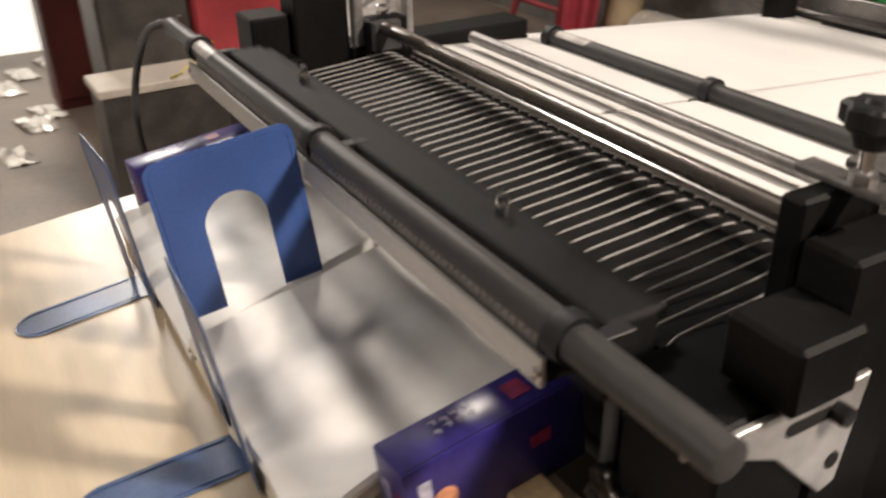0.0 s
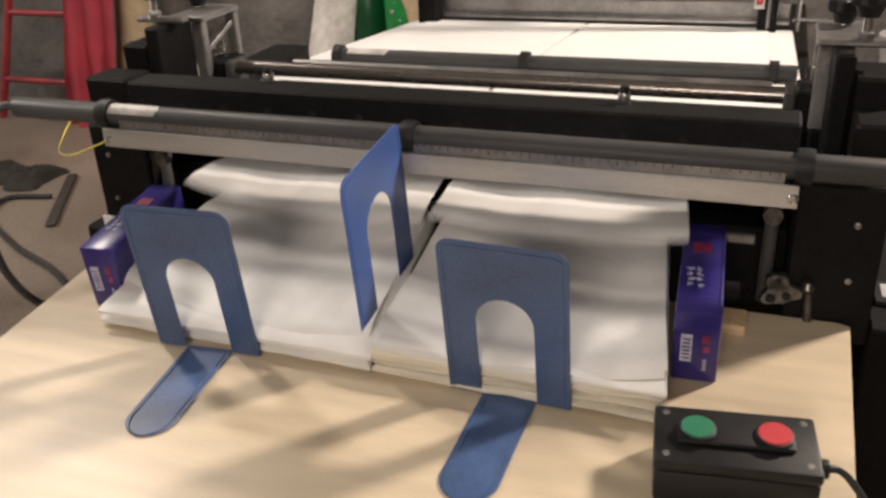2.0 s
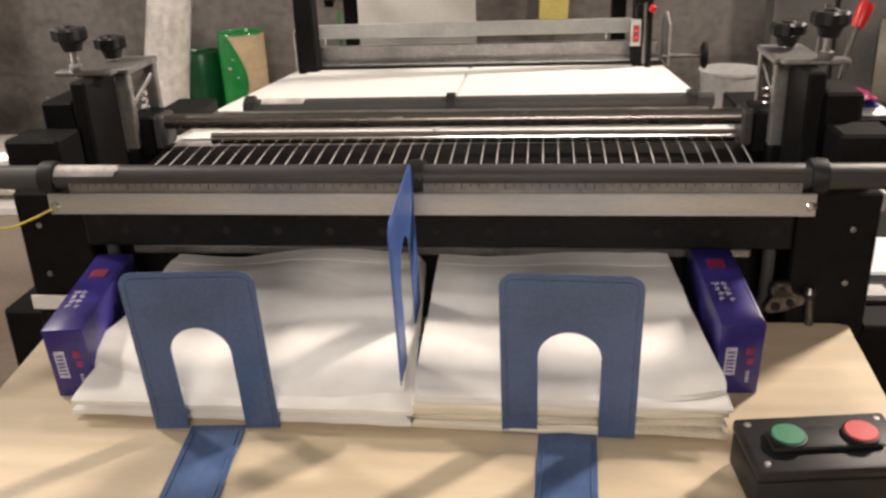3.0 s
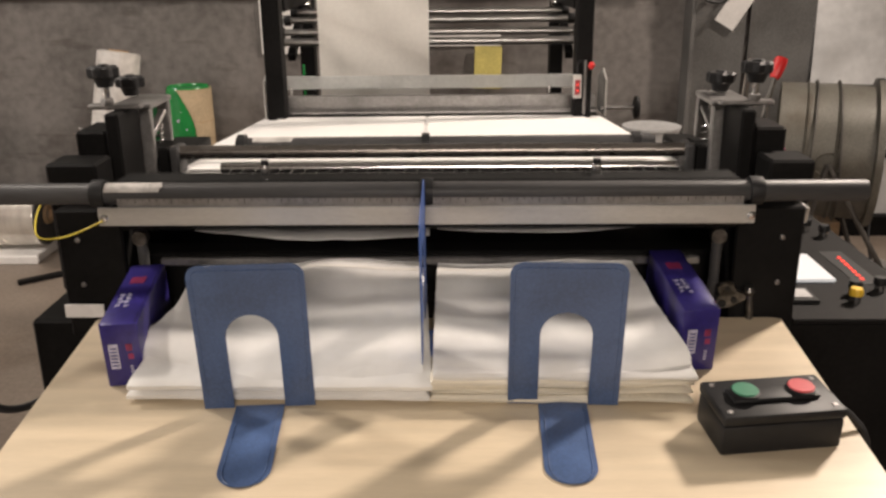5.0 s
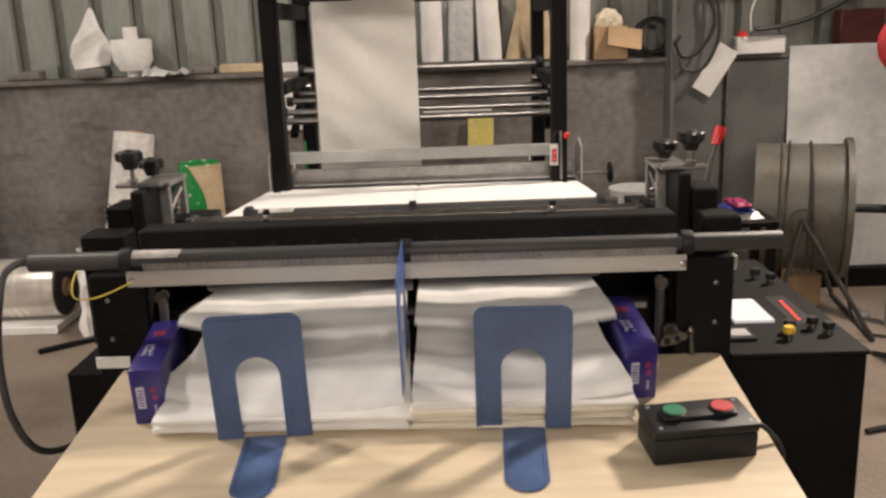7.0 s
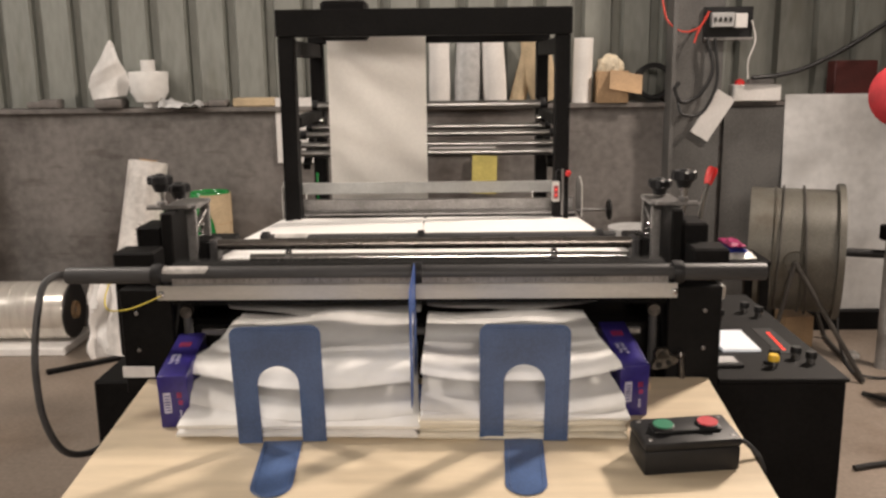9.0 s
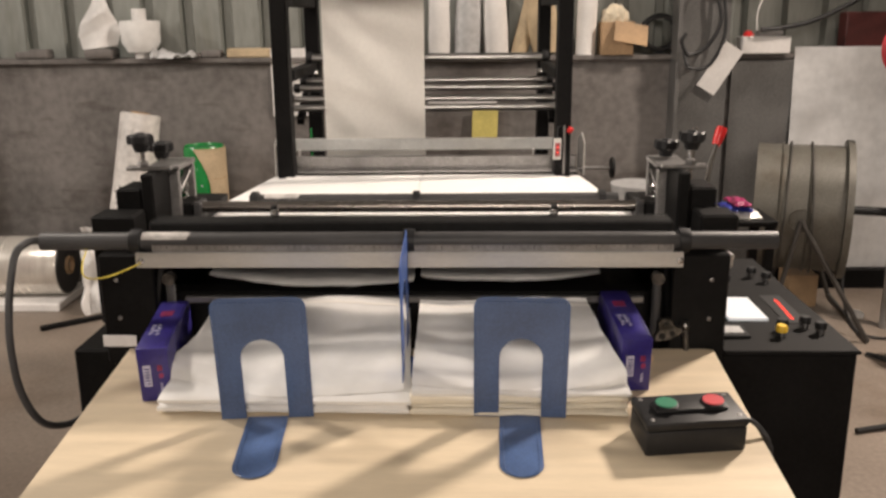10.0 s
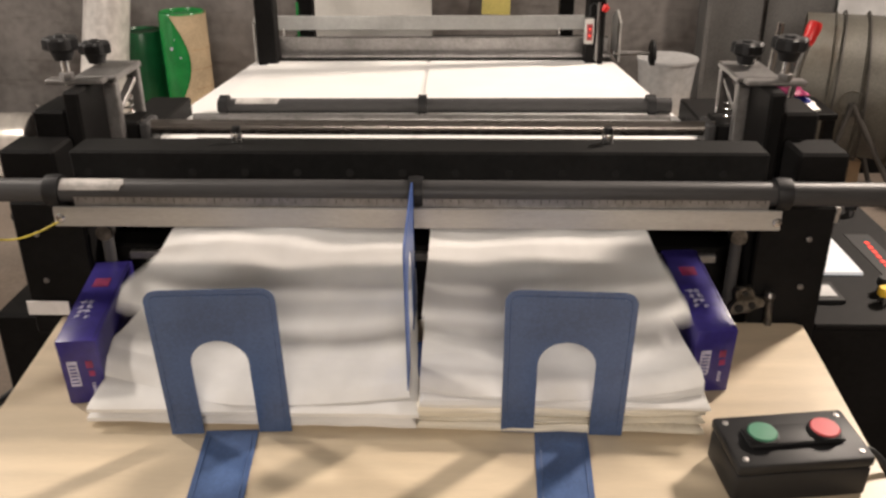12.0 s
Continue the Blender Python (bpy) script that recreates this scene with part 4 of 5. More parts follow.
# ---------------- along the back wall ----------------
def build_fan():
    t = thing("drum_fan", (0.86, 2.85, 0), "dusty grey drum fan on a tubular stand", "fan")
    c, R = Vector((0.63, 2.98, 0.53)), 0.285
    ax = Vector((0.93, -0.33, 0)).normalized()
    pr = [(R * 0.98, 0.0), (R * 1.0, 0.0), (R * 1.0, 0.10), (R * 1.035, 0.108), (R * 1.0, 0.118), (R * 1.0, 0.22), (R * 1.035, 0.228), (R * 1.0, 0.238), (R * 1.0, 0.37), (R * 1.10, 0.372), (R * 1.10, 0.40), (R * 0.97, 0.40), (R * 0.97, 0.01), (R * 0.98, 0.0)]
    part("drum", lathe(pr, c, ax, seg=56), M["fan"], t, "dusty painted steel drum")
    for d, lean in ((0.13, 0.012), (0.245, -0.016)):
        pts = [c + ax * (d + lean * math.sin(a)) + Vector((-ax.y * math.cos(a), ax.x * math.cos(a), math.sin(a))) * (R * 1.045) for a in [2 * math.pi * i / 40 for i in range(41)]]
        part("wire_tie", hose(pts, 0.004, seg=6, steps=1), M["stand"], t, "dark wire tied round the drum")
    g = bmesh.new()
    for r in (0.06, 0.12, 0.18, 0.24):
        pts = [c + ax * 0.385 + Vector((-ax.y * math.cos(a), ax.x * math.cos(a), math.sin(a))) * r for a in [2 * math.pi * i / 32 for i in range(33)]]
        hose(pts, 0.003, g, seg=5, steps=1)
    part("guard", g, M["steel"], t)
    hub = part("hub_plate", lathe([(0.0002, -0.012), (0.035, -0.01), (0.05, 0.0), (0.05, 0.006)], c + ax * 0.2 + Vector((-0.33, -0.93, 0)) * (R + 0.006), (-0.33, -0.93, 0), seg=20), M["fan"], t)
    hp = c + ax * 0.2 + Vector((-0.33, -0.93, 0)) * (R + 0.012)
    for foot in ((0.62, 2.66, 0.012), (1.02, 2.55, 0.012)):
        part("stand_leg", rod(hp, foot, 0.011, seg=14), M["stand"], t)
    hp2 = c + ax * 0.2 + Vector((0.33, 0.93, 0)) * (R + 0.012)
    for foot in ((0.66, 3.28, 0.012), (1.12, 3.20, 0.012)):
        part("stand_leg", rod(hp2, foot, 0.011, seg=14), M["stand"], t)
    part("stand_bar", rod((1.02, 2.55, 0.012), (1.12, 3.20, 0.012), 0.011, seg=12), M["stand"], t)
    part("stand_bar", rod((0.62, 2.66, 0.012), (0.66, 3.28, 0.012), 0.011, seg=12), M["stand"], t)
    part("axle", rod(c + ax * 0.30, c + ax * 0.62, 0.02, seg=16), M["rubber"], t)


set_at(ASKEW, build_fan)


def build_roll():
    t = thing("film_roll", (-2.98, 3.2, 0.035), "silvery wrapped film roll lying on a white board", "film roll")
    a = Vector((-3.35, 3.2, 0.19))
    part("wound_film", rod(a, a + Vector((0.62, 0, 0)), 0.148, seg=48, bevel=0.004), M["silver"], t)
    part("core", lathe([(0.03, -0.01), (0.045, -0.01), (0.045, 0.012), (0.03, 0.012), (0.03, -0.01)], a + Vector((0.625, 0, 0)), (1, 0, 0)), M["card"], t)
    part("dark_end", lathe([(0.05, 0.0), (0.143, 0.0), (0.14, 0.004), (0.05, 0.004)], a + Vector((0.6215, 0, 0)), (1, 0, 0), seg=40), M["conduit"], t)
    solo("white_board", box(-3.5, -2.72, 3.02, 3.40, 0.0, 0.040, 0.004), M["paper"], (-3.1, 3.2, 0), "white packing board under the film roll", "board")


set_at(ASKEW, build_roll)


def crumpled(x0, x1, z0, z1, y, seed, amp=0.03):
    return surface(lambda u, v: Vector((x0 + (x1 - x0) * u + 0.3 * amp * noise.noise((u * 3, v * 3, seed + 5)), y - amp * noise.noise((u * 4, v * 4, seed)) - 0.05 * (1 - v), z0 + (z1 - z0) * v)), 14, 20, 0.002)


tube = thing("leaning_film_tube", (-2.46, 3.05, 0.0), "white film tube leaning against the wall", "film roll")
part("wound_film", lathe([(0.125, 0.0), (0.125, 0.05), (0.112, 0.3), (0.100, 0.6), (0.094, 0.96), (0.08, 0.965), (0.04, 0.962)], (-2.46, 3.05, 0.0), (0.13, 0.16, 1), seg=26), M["plasticwrap"], tube)
part("core", lathe([(0.042, 0.90), (0.042, 0.972), (0.034, 0.972), (0.034, 0.90)], (-2.46, 3.05, 0.0), (0.13, 0.16, 1), seg=22), M["card"], tube, "brown card core")
solo("crumpled_wrap", crumpled(-2.62, -2.42, 0.0, 0.42, 3.02, 3.0, 0.08), M["paper"], (-2.5, 3.0, 0), "crumpled white wrapping hanging to the floor", "wrapping")


def build_drums():
    solo("crate", box(-2.31, -1.85, 3.12, 3.47, 0.0, 0.36, 0.006), M["card"], (-2.0, 3.3, 0), "brown cardboard crate on the floor", "crate")
    for x, y, r, h, mt, lab in ((-2.21, 3.30, 0.092, 0.335, "greendark", "dark green plastic canister on the crate"), (-2.006, 3.25, 0.100, 0.425, "green", "green canister with a tan paper side")):
        t = thing("canister", (x, y, 0.36), lab, "canister", "green canisters by the wall")
        part("shell", lathe([(0.0002, 0), (r * 0.97, 0), (r, 0.008), (r, h * 0.55), (r * 1.02, h * 0.7), (r, h - 0.012), (r * 0.95, h), (r * 0.9, h - 0.01), (0.0002, h - 0.01)], (x, y, 0.361), seg=36), M[mt], t)
        if mt == "green":
            bm = bmesh.new()
            n = 14
            rows = []
            for j in range(13):
                v = j / 12
                a0 = -104 + 40 * math.sin(v * math.pi)
                rows.append([bm.verts.new((x + (r * 1.02 + 0.003) * math.cos(radians(a0 + (70 - a0) * i / n)), y + (r * 1.02 + 0.003) * math.sin(radians(a0 + (70 - a0) * i / n)), 0.375 + (h - 0.02) * v)) for i in range(n + 1)])
            for p, q in zip(rows, rows[1:]):
                for i in range(n):
                    bm.faces.new((p[i], p[i + 1], q[i + 1], q[i]))
            part("paper_side", bm, M["tan"], t, "tan paper panel")
            for z in (0.46, 0.545, 0.63):
                part("seam", hose([(x + (r * 1.02 + 0.004) * math.cos(radians(a)), y + (r * 1.02 + 0.004) * math.sin(radians(a)), z) for a in range(-60, 60, 12)], 0.0015, seg=5, steps=2), M["card"], t)
            for dx, z, w in ((-0.03, 0.64, 0.012), (0.005, 0.60, 0.008), (-0.01, 0.68, 0.008)):
                part("spot", bars([(x + dx, z, w, w)], Matrix(((1, 0, 0, 0), (0, 0, -1, y - r * 1.0), (0, 1, 0, 0), (0, 0, 0, 1)))), M["white_print"], t, "white spot")


set_at(ASKEW, build_drums)

# on the ledge
ZL = LEDGE + 0.026


def build_ledge_things():
    def kite(u, v):
        half = 0.100 + 0.06 * v if v < 0.22 else 0.113 * (1 - (v - 0.22) / 0.78) ** 0.9 + 0.006
        crease = 0.035 * max(0.0, 1 - abs(v - 0.42 - 0.25 * u) / 0.25)
        x = -2.575 + 0.035 * v + (2 * u - 1) * half + (0.02 * (1 - u) * (1 - v))
        return Vector((x, 3.50 - crease - 0.05 * (1 - (2 * u - 1) ** 2) * (1 - v) + 0.008 * noise.noise((u * 5, v * 5, 2)), ZL + 0.046 + 0.02 * u * (1 - v) + 0.30 * v))
    solo("paper_bag", surface(kite, 16, 26, 0.002), M["paper"], (-2.56, 3.5, ZL + 0.046), "creased white paper bag propped on a stone", "bag")
    solo("stone", box(-2.63, -2.49, 3.44, 3.57, ZL, ZL + 0.050, 0.012, seg=2), M["concrete"], (-2.56, 3.5, ZL), "dusty grey stone on the wall ledge", "stone")
    t = thing("clear_film_roll", (-2.36, 3.52, ZL), "short roll of clear film standing on the ledge", "film roll")
    part("wound_film", lathe([(0.037, 0.030), (0.070, 0.032), (0.078, 0.05), (0.097, 0.08), (0.097, 0.13), (0.101, 0.17), (0.098, 0.185), (0.050, 0.188), (0.037, 0.186)], (-2.36, 3.52, ZL), seg=28), M["film"], t)
    part("core", lathe([(0.036, 0), (0.036, 0.245), (0.03, 0.245), (0.03, 0)], (-2.36, 3.52, ZL), seg=24), M["paper"], t)
    solo("loose_film", surface(lambda u, v: Vector((-2.29 + 0.22 * u, 3.42 + 0.13 * v, ZL + 0.002 + 0.05 * abs(noise.noise((u * 4, v * 3, 2))) + 0.06 * (1 - u) * (0.5 - abs(v - 0.5)))), 14, 10, 0.0015), M["galv"], (-2.18, 3.5, ZL), "loose crumpled piece of clear film on the ledge", "film")
    solo("brick", box(-1.92, -1.70, 3.48, 3.58, ZL, ZL + 0.045, 0.006), M["tan"], (-1.8, 3.53, ZL), "pale brick on the wall ledge", "brick")
    solo("brick", box(-1.68, -1.56, 3.49, 3.58, ZL, ZL + 0.05, 0.006), M["concrete"], (-1.62, 3.53, ZL), "grey stone on the wall ledge", "stone")
    for i, x in enumerate((-3.25, -2.95, -2.88, -2.1, -2.0)):
        solo("rubble", box(x - 0.05, x + 0.05, 3.48, 3.56, ZL, ZL + 0.025 + 0.012 * (i % 3), 0.008), M["concrete"], (x, 3.52, ZL), "dusty piece of rubble on the ledge", "rubble", "rubble on the ledge")
    # rolls seen through the gantry
    for x, h, r, mt, tilt in ((-0.84, 0.33, 0.055, "paper", 0), (-0.70, 0.40, 0.065, "galv", 2), (-0.55, 0.40, 0.06, "paper", -3), (-0.44, 0.26, 0.04, "tan", 14)):
        solo("upright_roll", lathe([(0.0002, 0), (r, 0), (r * 1.03, h * 0.3), (r * 0.97, h * 0.7), (r, h), (r * 0.4, h + 0.004), (r * 0.35, h - 0.02), (0.0002, h - 0.02)], (x, 3.52, ZL), (math.sin(radians(tilt)), 0, math.cos(radians(tilt))), seg=24), M[mt], (x, 3.52, ZL), "upright roll of white film on the ledge" if mt != "tan" else "tan paper roll leaning on the ledge", "film roll", "rolls on the ledge")
    solo("paper_cone", lathe([(0.06, 0), (0.085, 0.12), (0.07, 0.34), (0.045, 0.42), (0.0002, 0.42)], (-0.30, 3.52, ZL + 0.01), (-0.16, 0, 1), seg=24), M["tan"], (-0.3, 3.52, ZL), "tan wrapped cone leaning on the ledge", "cone")
    solo("paper_roll", lathe([(0.0002, 0), (0.05, 0), (0.05, 0.33), (0.0002, 0.33)], (-0.10, 3.53, ZL), (0.02, 0, 1), seg=22), M["paper"], (-0.1, 3.53, ZL), "white paper roll standing on the ledge", "film roll")
    t = thing("cardboard_box", (0.06, 3.52, ZL), "open brown cardboard box on the ledge", "box")
    part("box_body", box(-0.03, 0.13, 3.45, 3.60, ZL, ZL + 0.16, 0.002), M["card"], t)
    part("box_flap", turned(box(-0.085, 0.085, -0.055, 0.055, -0.002, 0.002, 0.0005), pose(0.110, 3.425, ZL + 0.105, 62, 10, 4)), M["card"], t)
    foam = bmesh.new()
    bmesh.ops.create_icosphere(foam, subdivisions=3, radius=1.0)
    for v in foam.verts:
        k = 1 + 0.28 * noise.noise(v.co * 2.3) + 0.12 * noise.noise(v.co * 6)
        v.co = Vector((0.045 + 0.066 * k * v.co.x, 3.52 + 0.055 * k * v.co.y, ZL + 0.185 + 0.060 * k * v.co.z))
    part("box_filling", foam, M["foam"], t, "crumpled cream foam in the box")
    bm = bmesh.new()
    for i in range(5):
        pts = [(0.27 + (0.085 + 0.008 * (i % 3)) * math.cos(a), 3.50 + 0.012 * i, ZL + 0.105 + (0.08 + 0.006 * (i % 2)) * math.sin(a)) for a in [2 * math.pi * k / 20 for k in range(21)]]
        hose(pts, 0.010, bm, seg=6, steps=1)
    solo("cable_coil", bm, M["cableblack"], (0.27, 3.52, ZL), "black cable coil standing on the ledge", "cable")


set_at(ASKEW, build_ledge_things)


def build_right_wall():
    t = thing("steel_column", (0.50, 3.42, 0), "dark grey steel column against the wall", "column")
    part("web_plate", box(0.335, 0.60, 3.43, 3.455, 0, 4.79, 0.002), M["pillar"], t)
    part("flange", box(0.325, 0.345, 3.36, 3.495, 0, 4.79, 0.002), M["pillar"], t)
    part("cover_sheet", box(0.63, 0.94, 3.46, 3.475, 0, 1.165, 0.001), M["pillar"], t, "dark sheet beside the column")
    # meter box with wires
    t = thing("meter_box", (0.61, 3.40, 1.50), "open switch box with breakers on the column", "switch box")
    part("back", box(0.49, 0.73, 3.40, 3.428, 1.505, 1.665, 0.002), M["rubber"], t)
    part("breaker", box(0.515, 0.625, 3.36, 3.399, 1.565, 1.635, 0.003), M["galv"], t)
    part("breaker", box(0.630, 0.69, 3.36, 3.399, 1.56, 1.63, 0.003), M["paper"], t)
    for x in (0.53, 0.555, 0.58, 0.605):
        part("switch_lever", box(x - 0.006, x + 0.006, 3.352, 3.3595, 1.59, 1.612, 0.001), M["rubber"], t)
    part("frame", box(0.485, 0.735, 3.385, 3.397, 1.50, 1.515, 0.002), M["steel"], t)
    solo("red_wire", hose([(0.27, 3.40, 1.72), (0.30, 3.38, 1.60), (0.38, 3.37, 1.545), (0.46, 3.37, 1.57), (0.50, 3.37, 1.64), (0.45, 3.36, 1.55), (0.43, 3.36, 1.49)], 0.0045, seg=8), M["orange"], (0.4, 3.38, 1.5), "red wire looped from the switch box", "wire")
    solo("wall_cable", hose([(0.50, 3.38, 1.51), (0.53, 3.36, 1.36), (0.47, 3.35, 1.24), (0.38, 3.34, 1.20), (0.34, 3.34, 1.26), (0.36, 3.34, 1.30)], 0.009, seg=8), M["cableblack"], (0.45, 3.36, 1.2), "black cable hanging from the switch box", "cable")
    solo("wall_cable", hose([(0.54, 3.38, 1.51), (0.55, 3.35, 1.30), (0.48, 3.33, 1.15), (0.38, 3.33, 1.14), (0.355, 3.35, 1.22)], 0.008, seg=8), M["cableblack"], (0.46, 3.36, 1.15), "black cable hanging from the switch box", "cable")
    solo("overhead_cable", hose([(0.74, 3.40, 1.315), (0.86, 3.40, 1.325), (1.0, 3.39, 1.36), (1.2, 3.38, 1.46), (1.45, 3.37, 1.615), (1.8, 3.36, 1.80)], 0.012, seg=8), M["cableblack"], (1.2, 3.38, 1.33), "thick black cable sagging along the wall", "cable")
    solo("thin_wire", hose([(0.72, 3.39, 1.60), (0.74, 3.38, 1.50), (0.71, 3.38, 1.40), (0.72, 3.40, 1.31)], 0.004, seg=6), M["paper"], (0.72, 3.39, 1.3), "pale wire between the boxes", "wire")
    t = thing("junction_box", (0.79, 3.5, ZL), "white junction box on the ledge", "junction box")
    part("case", box(0.665, 0.905, 3.43, 3.53, ZL, ZL + 0.085, 0.005), M["paper"], t)
    part("red_cap", lathe([(0.0002, 0.03), (0.022, 0.02), (0.028, 0.0)], (0.705, 3.48, ZL + 0.085), seg=18), M["red"], t, "red cap")
    part("plug", box(0.75, 0.88, 3.46, 3.51, ZL + 0.0855, ZL + 0.11, 0.006), M["steel"], t)
    solo("hanging_paper", turned(box(-0.052, 0.052, -0.0015, 0.0015, -0.124, 0.124, 0.0005), pose(0.552, 3.40, 1.128, 4, 31, 0)), M["paper"], (0.565, 3.40, 1.0), "white paper slip taped to the column", "paper")
    t = thing("leaning_board", (1.3, 3.4, 0), "pale galvanised board leaning on the wall", "board")
    part("board_sheet", turned(box(-0.36, 0.36, -0.004, 0.004, 0.0, 1.13, 0.001), pose(1.30, 3.40, 0.10, -3.5)), M["boardface"], t)
    part("board_skid", box(0.95, 1.65, 3.34, 3.47, 0.0, 0.10, 0.003), M["black"], t)
    solo("red_crate", box(1.20, 1.42, 3.50, 3.60, ZL, ZL + 0.20, 0.006), M["darkred"], (1.3, 3.55, ZL), "dark red box on the ledge", "box")
    t = thing("pedestal_fan", (1.24, 2.75, 0), "pale steel pole carrying a red round cover", "fan")
    part("pole", rod((1.20, 2.75, 0.0), (1.20, 2.75, 1.2), 0.032, seg=24), M["galv"], t)
    part("red_cover", lathe([(0.0002, 0.03), (0.07, 0.027), (0.125, 0.014), (0.14, 0.0), (0.125, -0.02), (0.0002, -0.03)], (1.165, 2.72, 1.245), (-0.2, -1, 0.1), seg=36), M["cover"], t, "round matt red cover")
    part("clamp", box(1.15, 1.25, 2.69, 2.79, 0.60, 0.67, 0.006), M["black"], t)
    solo("foot_stand", box(1.02, 1.45, 2.25, 2.40, 0.28, 0.30, 0.004), M["galv"], (1.2, 2.3, 0.28), "pale low shelf board", "board")
    solo("shelf_leg", box(1.10, 1.40, 2.28, 2.37, 0.0, 0.28, 0.004), M["steel"], (1.2, 2.3, 0), "grey steel shelf stand", "stand")
    solo("bucket", lathe([(0.0002, 0.0), (0.10, 0.0), (0.125, 0.24), (0.13, 0.24), (0.13, 0.25), (0.12, 0.25), (0.0002, 0.235)], (0.11, 3.1, 0.36), seg=32), M["galv"], (0.11, 3.1, 0.36), "pale grey plastic bucket on a box", "bucket")
    solo("bucket_stand", box(-0.07, 0.29, 2.95, 3.25, 0.0, 0.359, 0.004), M["card"], (0.11, 3.1, 0), "brown box under the bucket", "box")
    solo("yellow_strip", turned(box(-0.065, 0.065, -0.004, 0.004, 0, 0.20, 0.001), pose(-0.615, 3.46, 0.73, -4, 2, 0)), M["yellowpaper"], (-0.6, 3.46, 0.73), "yellow paper strip hanging on the wall", "paper")
    solo("wall_notice", box(-1.70, -1.50, 3.488, 3.496, 0.90, 1.24, 0.001), M["paper"], (-1.6, 3.49, 0.9), "white paper sheet on the wall", "paper")
    solo("wall_notice", box(-0.90, -0.55, 3.488, 3.496, 0.93, 0.99, 0.001), M["paper"], (-0.7, 3.49, 0.93), "pale strip of paper on the wall", "paper")


set_at(ASKEW, build_right_wall)


def build_pack():
    t = thing("work_stand", (0.20, 1.94, 0), "black painted steel stand behind the control cabinet", "stand")
    part("stand_top", box(0.09, 0.29, 1.84, 2.04, 0.700, 0.720, 0.003), M["black"], t)
    for x in (0.108, 0.272):
        for y in (1.858, 2.022):
            part("leg", box(x - 0.015, x + 0.015, y - 0.015, y + 0.015, 0, 0.6995, 0.002), M["black"], t)
    p = thing("bag_pack", (0.20, 1.93, 0.72), "crumpled pack of red, white and blue printed plastic", "pack")
    for name, z, h, mt, seed, x0, x1 in (("white_layer", 0.721, 0.022, "plasticwrap", 1.0, 0.12, 0.25), ("blue_layer", 0.746, 0.014, "blue_print", 2.0, 0.125, 0.215), ("red_layer", 0.764, 0.014, "red_print", 3.0, 0.15, 0.21)):
        def heap(u, v):
            k = (max(0.0, 1 - (2 * u - 1) ** 4) * max(0.0, 1 - (2 * v - 1) ** 4)) ** 0.5
            return Vector((x0 + (x1 - x0) * u + 0.012 * noise.noise((u * 4, v * 4, seed)), 1.87 + 0.13 * v + 0.01 * noise.noise((u * 4, v * 4, seed + 4)), z + 0.004 + h * k * (0.7 + 0.6 * noise.noise((u * 5, v * 5, seed + 8)))))
        part(name, surface(heap, 14, 12, 0.004), M[mt], p, {"w": "crumpled white plastic", "b": "blue print", "r": "red print"}[name[0]])


build_pack()


def build_floor_clutter():
    solo("floor_cable", hose([(0.95, 2.4, 0.012), (1.15, 2.2, 0.012), (1.35, 2.35, 0.012), (1.5, 2.15, 0.012), (1.3, 1.9, 0.012), (1.05, 2.0, 0.012), (0.9, 1.8, 0.012), (0.6, 1.7, 0.012)], 0.010, seg=8), M["cableblack"], (1.1, 2.1, 0), "black cable lying loose on the floor", "cable")
    solo("floor_cable", hose([(0.98, 2.75, 0.40), (0.96, 2.70, 0.20), (0.99, 2.65, 0.05), (1.06, 2.6, 0.012), (1.2, 2.58, 0.012)], 0.006, seg=8), M["cableblack"], (1.0, 2.7, 0), "black lead hanging from the fan", "cable")
    solo("brown_carton", box(0.86, 1.00, 3.05, 3.20, 0.0, 0.16, 0.004), M["card"], (0.93, 3.1, 0), "small brown carton on the floor", "box")
    solo("white_plug", box(1.08, 1.15, 2.86, 2.92, 0.0, 0.03, 0.006), M["paper"], (1.1, 2.9, 0), "white plug socket on the floor", "socket")
    rng = random.Random(21)
    for i in range(14):
        x, y = rng.uniform(0.5, 1.7), rng.uniform(1.4, 3.2)
        solo("floor_scrap", surface(lambda u, v, i=i, x=x, y=y: Vector((x + 0.08 * u, y + 0.05 * v + 0.02 * u, 0.003 + 0.015 * abs(noise.noise((u * 3 + i, v * 3, i))))), 5, 4, 0.001), M["paper"] if i % 3 else M["card"], (x, y, 0), "small paper scrap on the floor", "scrap", "scraps by the fan")


set_at(ASKEW, build_floor_clutter)


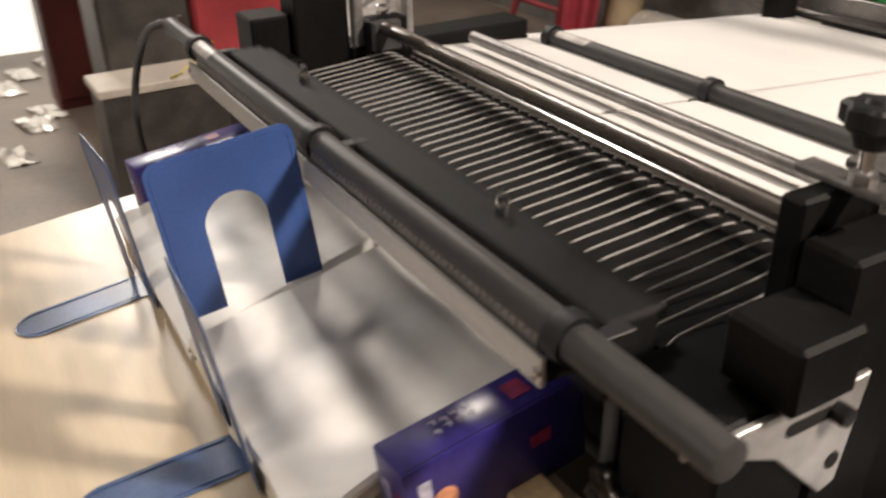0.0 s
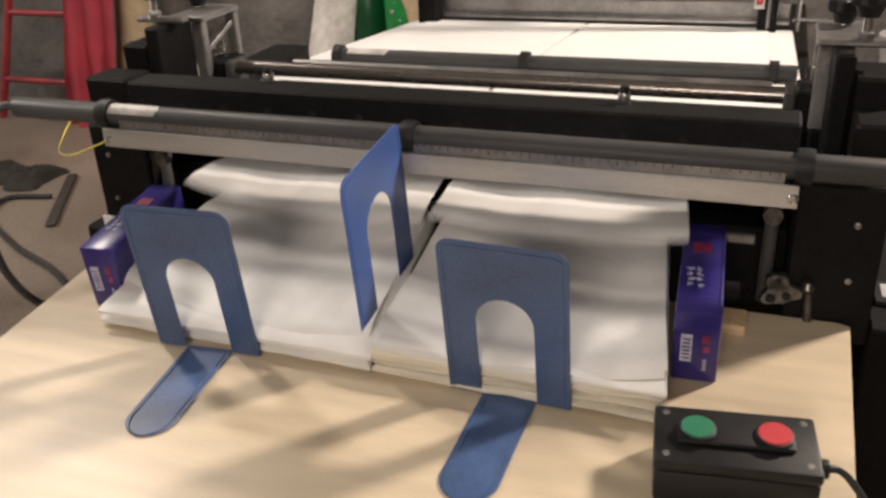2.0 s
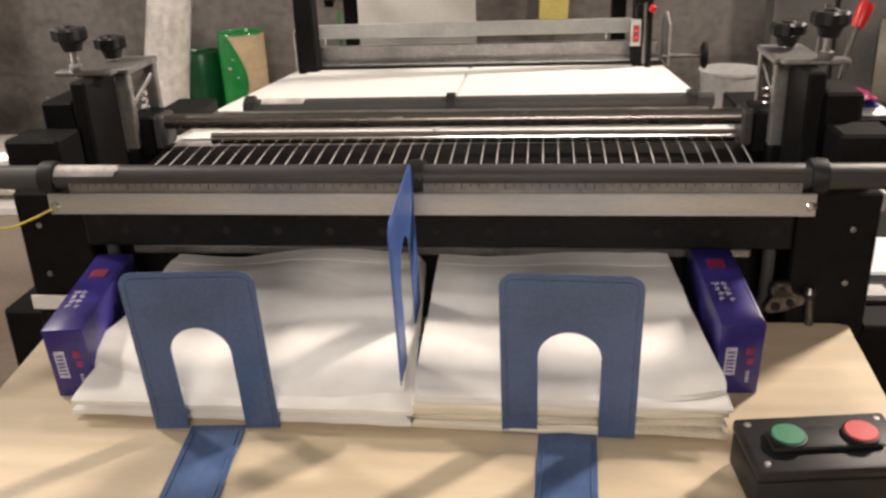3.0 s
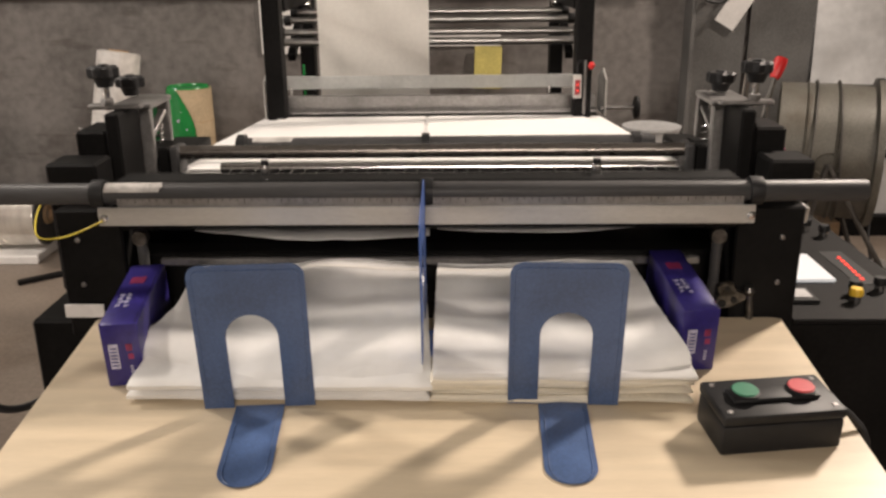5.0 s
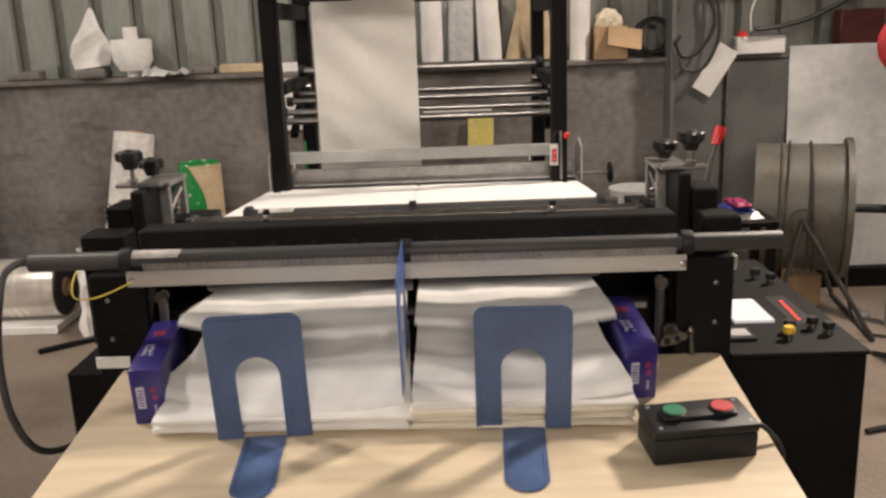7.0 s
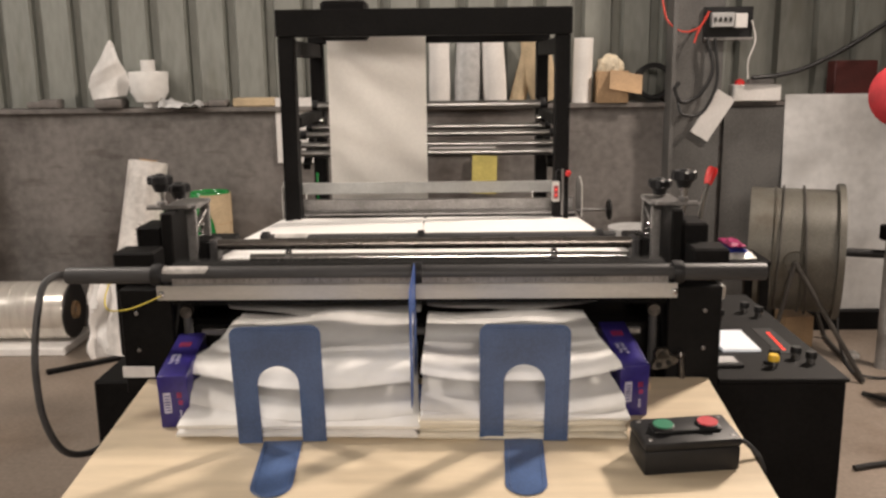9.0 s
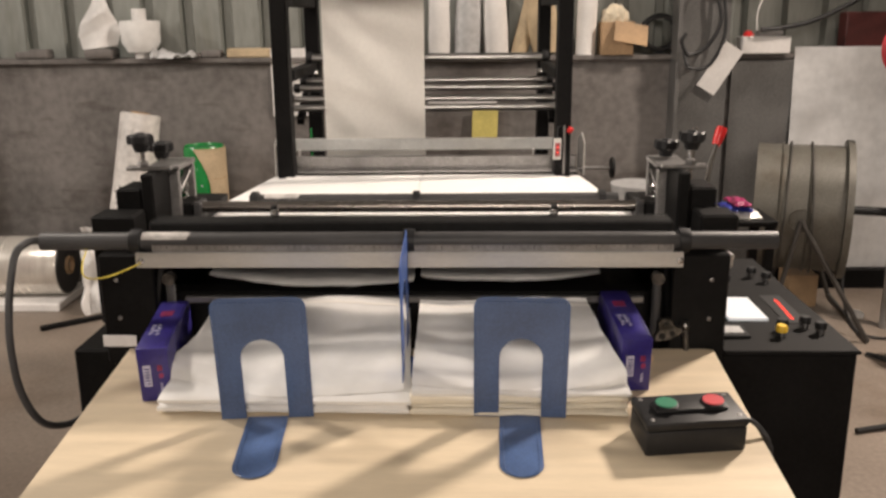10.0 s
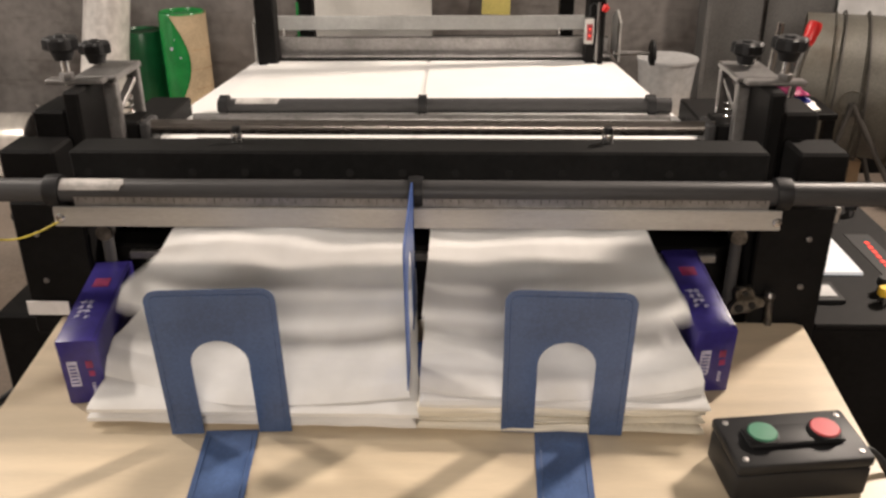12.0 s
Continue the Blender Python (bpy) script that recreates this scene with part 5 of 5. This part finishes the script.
# ---------------- to the side of the machine ----------------
def build_left_side():
    t = thing("step_ladder", (-4.3, 3.2, 0), "red painted steel ladder leaning by the wall", "ladder")
    def rail(f, z):
        return Vector((-4.46 + 0.54 * f + (0.27 - 0.10 * f) * z, 3.12 + 0.12 * z, z))
    for f in (0, 1):
        part("rail", rod(rail(f, 0.0), rail(f, 1.55), 0.021, seg=14), M["redpaint"], t)
    for z in (0.22, 0.58, 0.94, 1.30):
        part("rung", rod(rail(0, z), rail(1, z), 0.017, seg=12), M["redpaint"], t)
    def cloth(u, v):
        fold = 0.030 * math.sin(u * 17 + 1.2 * v) * (0.4 + 0.6 * (1 - v)) + 0.02 * noise.noise((u * 4, v * 3, 6))
        return Vector((-3.96 + 0.36 * u + 0.16 * v * (1 - 0.3 * u), 3.10 + 0.12 * v + fold - 0.02, 0.012 + 1.42 * v - 0.05 * u * v + 0.02 * noise.noise((u * 5, 0, 1)) * (1 - v)))
    solo("red_cloth", surface(cloth, 40, 24, 0.006), M["redcloth"], (-3.9, 3.15, 0), "red cloth hanging in folds over the ladder's side", "cloth")
    tan_roll = thing("wrapped_roll", (-3.73, 3.28, 0), "tan paper-wrapped roll leaning by the wall", "film roll")
    part("wound_film", lathe([(0.02, 0.0), (0.095, 0.0), (0.100, 0.02), (0.097, 0.45), (0.101, 0.8), (0.096, 1.08), (0.085, 1.10), (0.035, 1.10)], (-3.66, 3.27, 0.0), (0.13, 0.10, 1), seg=26), M["tan"], tan_roll)
    part("core", lathe([(0.034, 1.02), (0.034, 1.115), (0.028, 1.115), (0.028, 1.02)], (-3.66, 3.27, 0.0), (0.13, 0.10, 1), seg=18), M["card"], tan_roll, "brown card core")
    def rags(u, v):
        k = max(0.0, 1 - (2 * u - 1) ** 2) * max(0.0, 1 - (2 * v - 1) ** 2)
        return Vector((-3.88 + 0.44 * u + 0.06 * noise.noise((u * 3, v * 3, 4)), 2.20 + 0.26 * v + 0.05 * noise.noise((u * 3, v * 3, 9)), 0.004 + 0.07 * k ** 0.5 * (0.5 + abs(noise.noise((u * 6, v * 6, 3))))))
    solo("dark_rag", surface(rags, 20, 16, 0.003), M["rag"], (-3.68, 2.33, 0), "crumpled dark rag lying on the floor", "rag")
    solo("dark_bar", turned(box(-0.30, 0.30, -0.02, 0.02, 0, 0.018, 0.003), pose(-3.21, 2.15, 0.0, 0, 0, -58)), M["stand"], (-3.21, 2.15, 0), "dark flat iron bar lying on the floor", "bar")
    t = thing("low_bench", (-3.09, 0.9, 0), "pale low bench with a dark front", "bench")
    part("bench_top", box(-3.205, -2.975, 0.447, 1.30, 0.47, 0.50, 0.004), M["bench"], t)
    part("bench_front", box(-3.195, -2.990, 0.46, 1.28, 0, 0.469, 0.004), M["stand"], t)
    t = thing("red_locker", (-3.36, 1.04, 0), "red steel locker behind the low bench", "locker")
    part("body", box(-3.52, -3.228, 0.862, 1.225, 0.0, 1.50, 0.006), M["redpaint"], t)
    part("door", box(-3.226, -3.212, 0.872, 1.215, 0.06, 1.47, 0.004), M["redpaint"], t)
    part("handle", box(-3.211, -3.200, 0.895, 0.910, 0.85, 0.97, 0.003), M["steel"], t)
    t = thing("dark_cabinet", (-3.36, 0.66, 0), "dark brown metal cabinet behind the low bench", "cabinet")
    part("body", box(-3.52, -3.228, 0.53, 0.852, 0.0, 1.42, 0.006), M["stand"], t)
    part("door", box(-3.226, -3.212, 0.54, 0.842, 0.06, 1.40, 0.004), M["stand"], t)
    part("handle", box(-3.211, -3.198, 0.80, 0.815, 0.62, 0.66, 0.003), M["chrome"], t)
    t = thing("dark_red_locker", (-4.55, 0.61, 0), "tall dark red steel locker standing on the floor", "locker")
    part("body", box(-4.70, -4.458, 0.49, 0.735, 0.0, 1.5, 0.006), M["darkred"], t)
    part("door", box(-4.456, -4.442, 0.498, 0.727, 0.05, 1.47, 0.004), M["darkred"], t)
    def heap(u, v):
        k = (math.sin(math.pi * u) * math.sin(math.pi * v)) ** 0.45
        return Vector((-5.05 + 0.60 * u + 0.05 * noise.noise((u * 4, v * 4, 2)), 2.10 + 0.42 * v + 0.03 * noise.noise((u * 5, v * 5, 5)), 0.003 + 0.46 * k * (0.75 + 0.5 * abs(noise.noise((u * 5, v * 5, 8))))))
    solo("plastic_wrapping", surface(heap, 30, 30, 0.002), M["plasticwrap"], (-4.75, 2.31, 0), "crumpled white plastic wrapping heaped on the floor", "plastic")
    rng = random.Random(7)
    for i, (x, y) in enumerate(((-5.45, 0.50), (-5.05, 0.22), (-5.25, 0.02), (-4.56, 0.34), (-4.40, 0.26), (-4.02, 0.12), (-3.85, -0.05), (-4.75, -0.1), (-5.3, 0.33))):
        solo("plastic_scrap", surface(lambda u, v, i=i, x=x, y=y: Vector((x + 0.22 * u, y + 0.12 * v + 0.05 * u, 0.004 + 0.05 * abs(noise.noise((u * 3 + i, v * 3, i))))), 8, 6, 0.002), M["silver"], (x, y, 0), "shiny crumpled plastic scrap on the floor", "scrap", "scraps on the floor")


set_at(ASKEW, build_left_side)


# ---------------- what moves ----------------
def motions():
    rows, t = [], 0.0
    step = PERIOD / 10
    n = int(12.0 / step)
    for i in range(n + 1):
        t = i * 12.0 / n
        lift = STROKE * (0.5 + 0.5 * math.cos(2 * math.pi * (t - FIRST) / PERIOD))
        rows.append((t, pose(-0.85, 0.42, BEAM_LOW + lift)))
    walk(beam, rows)
    for ob, k, c, twist in bags:
        top = FIRST + k * PERIOD
        rest = c + Vector((0, 0, 0.0004 * k))
        path = [(0.0, FALL @ pose(c.x, c.y + 0.325, 0.902, -12.5))]
        for dt, dy, dz, rx, rz in ((-0.15, 0.325, None, -12.5, 0), (-0.03, 0.19, 0.914 - c.z, -5, 0), (0.06, 0.085, 0.040, -1, twist * 0.3), (0.17, 0.022, 0.026, -4.5, twist * 0.6), (0.28, 0.004, 0.008, -2, twist * 0.3)):
            tt = top + dt
            if 0.005 < tt < 11.99:
                z = 0.902 if dz is None else c.z + dz + 0.0004 * k
                path.append((tt, FALL @ pose(c.x, c.y + dy, z, rx, 0, rz)))
        if top + 0.38 < 11.99:
            path.append((top + 0.38, FALL @ Matrix.Translation(rest)))
            path.append((12.0, FALL @ Matrix.Translation(rest)))
        else:
            path.append((12.0, FALL @ pose(c.x, c.y + 0.085, c.z + 0.040, -1, 0, twist * 0.3)))
        walk(ob, path)


motions()
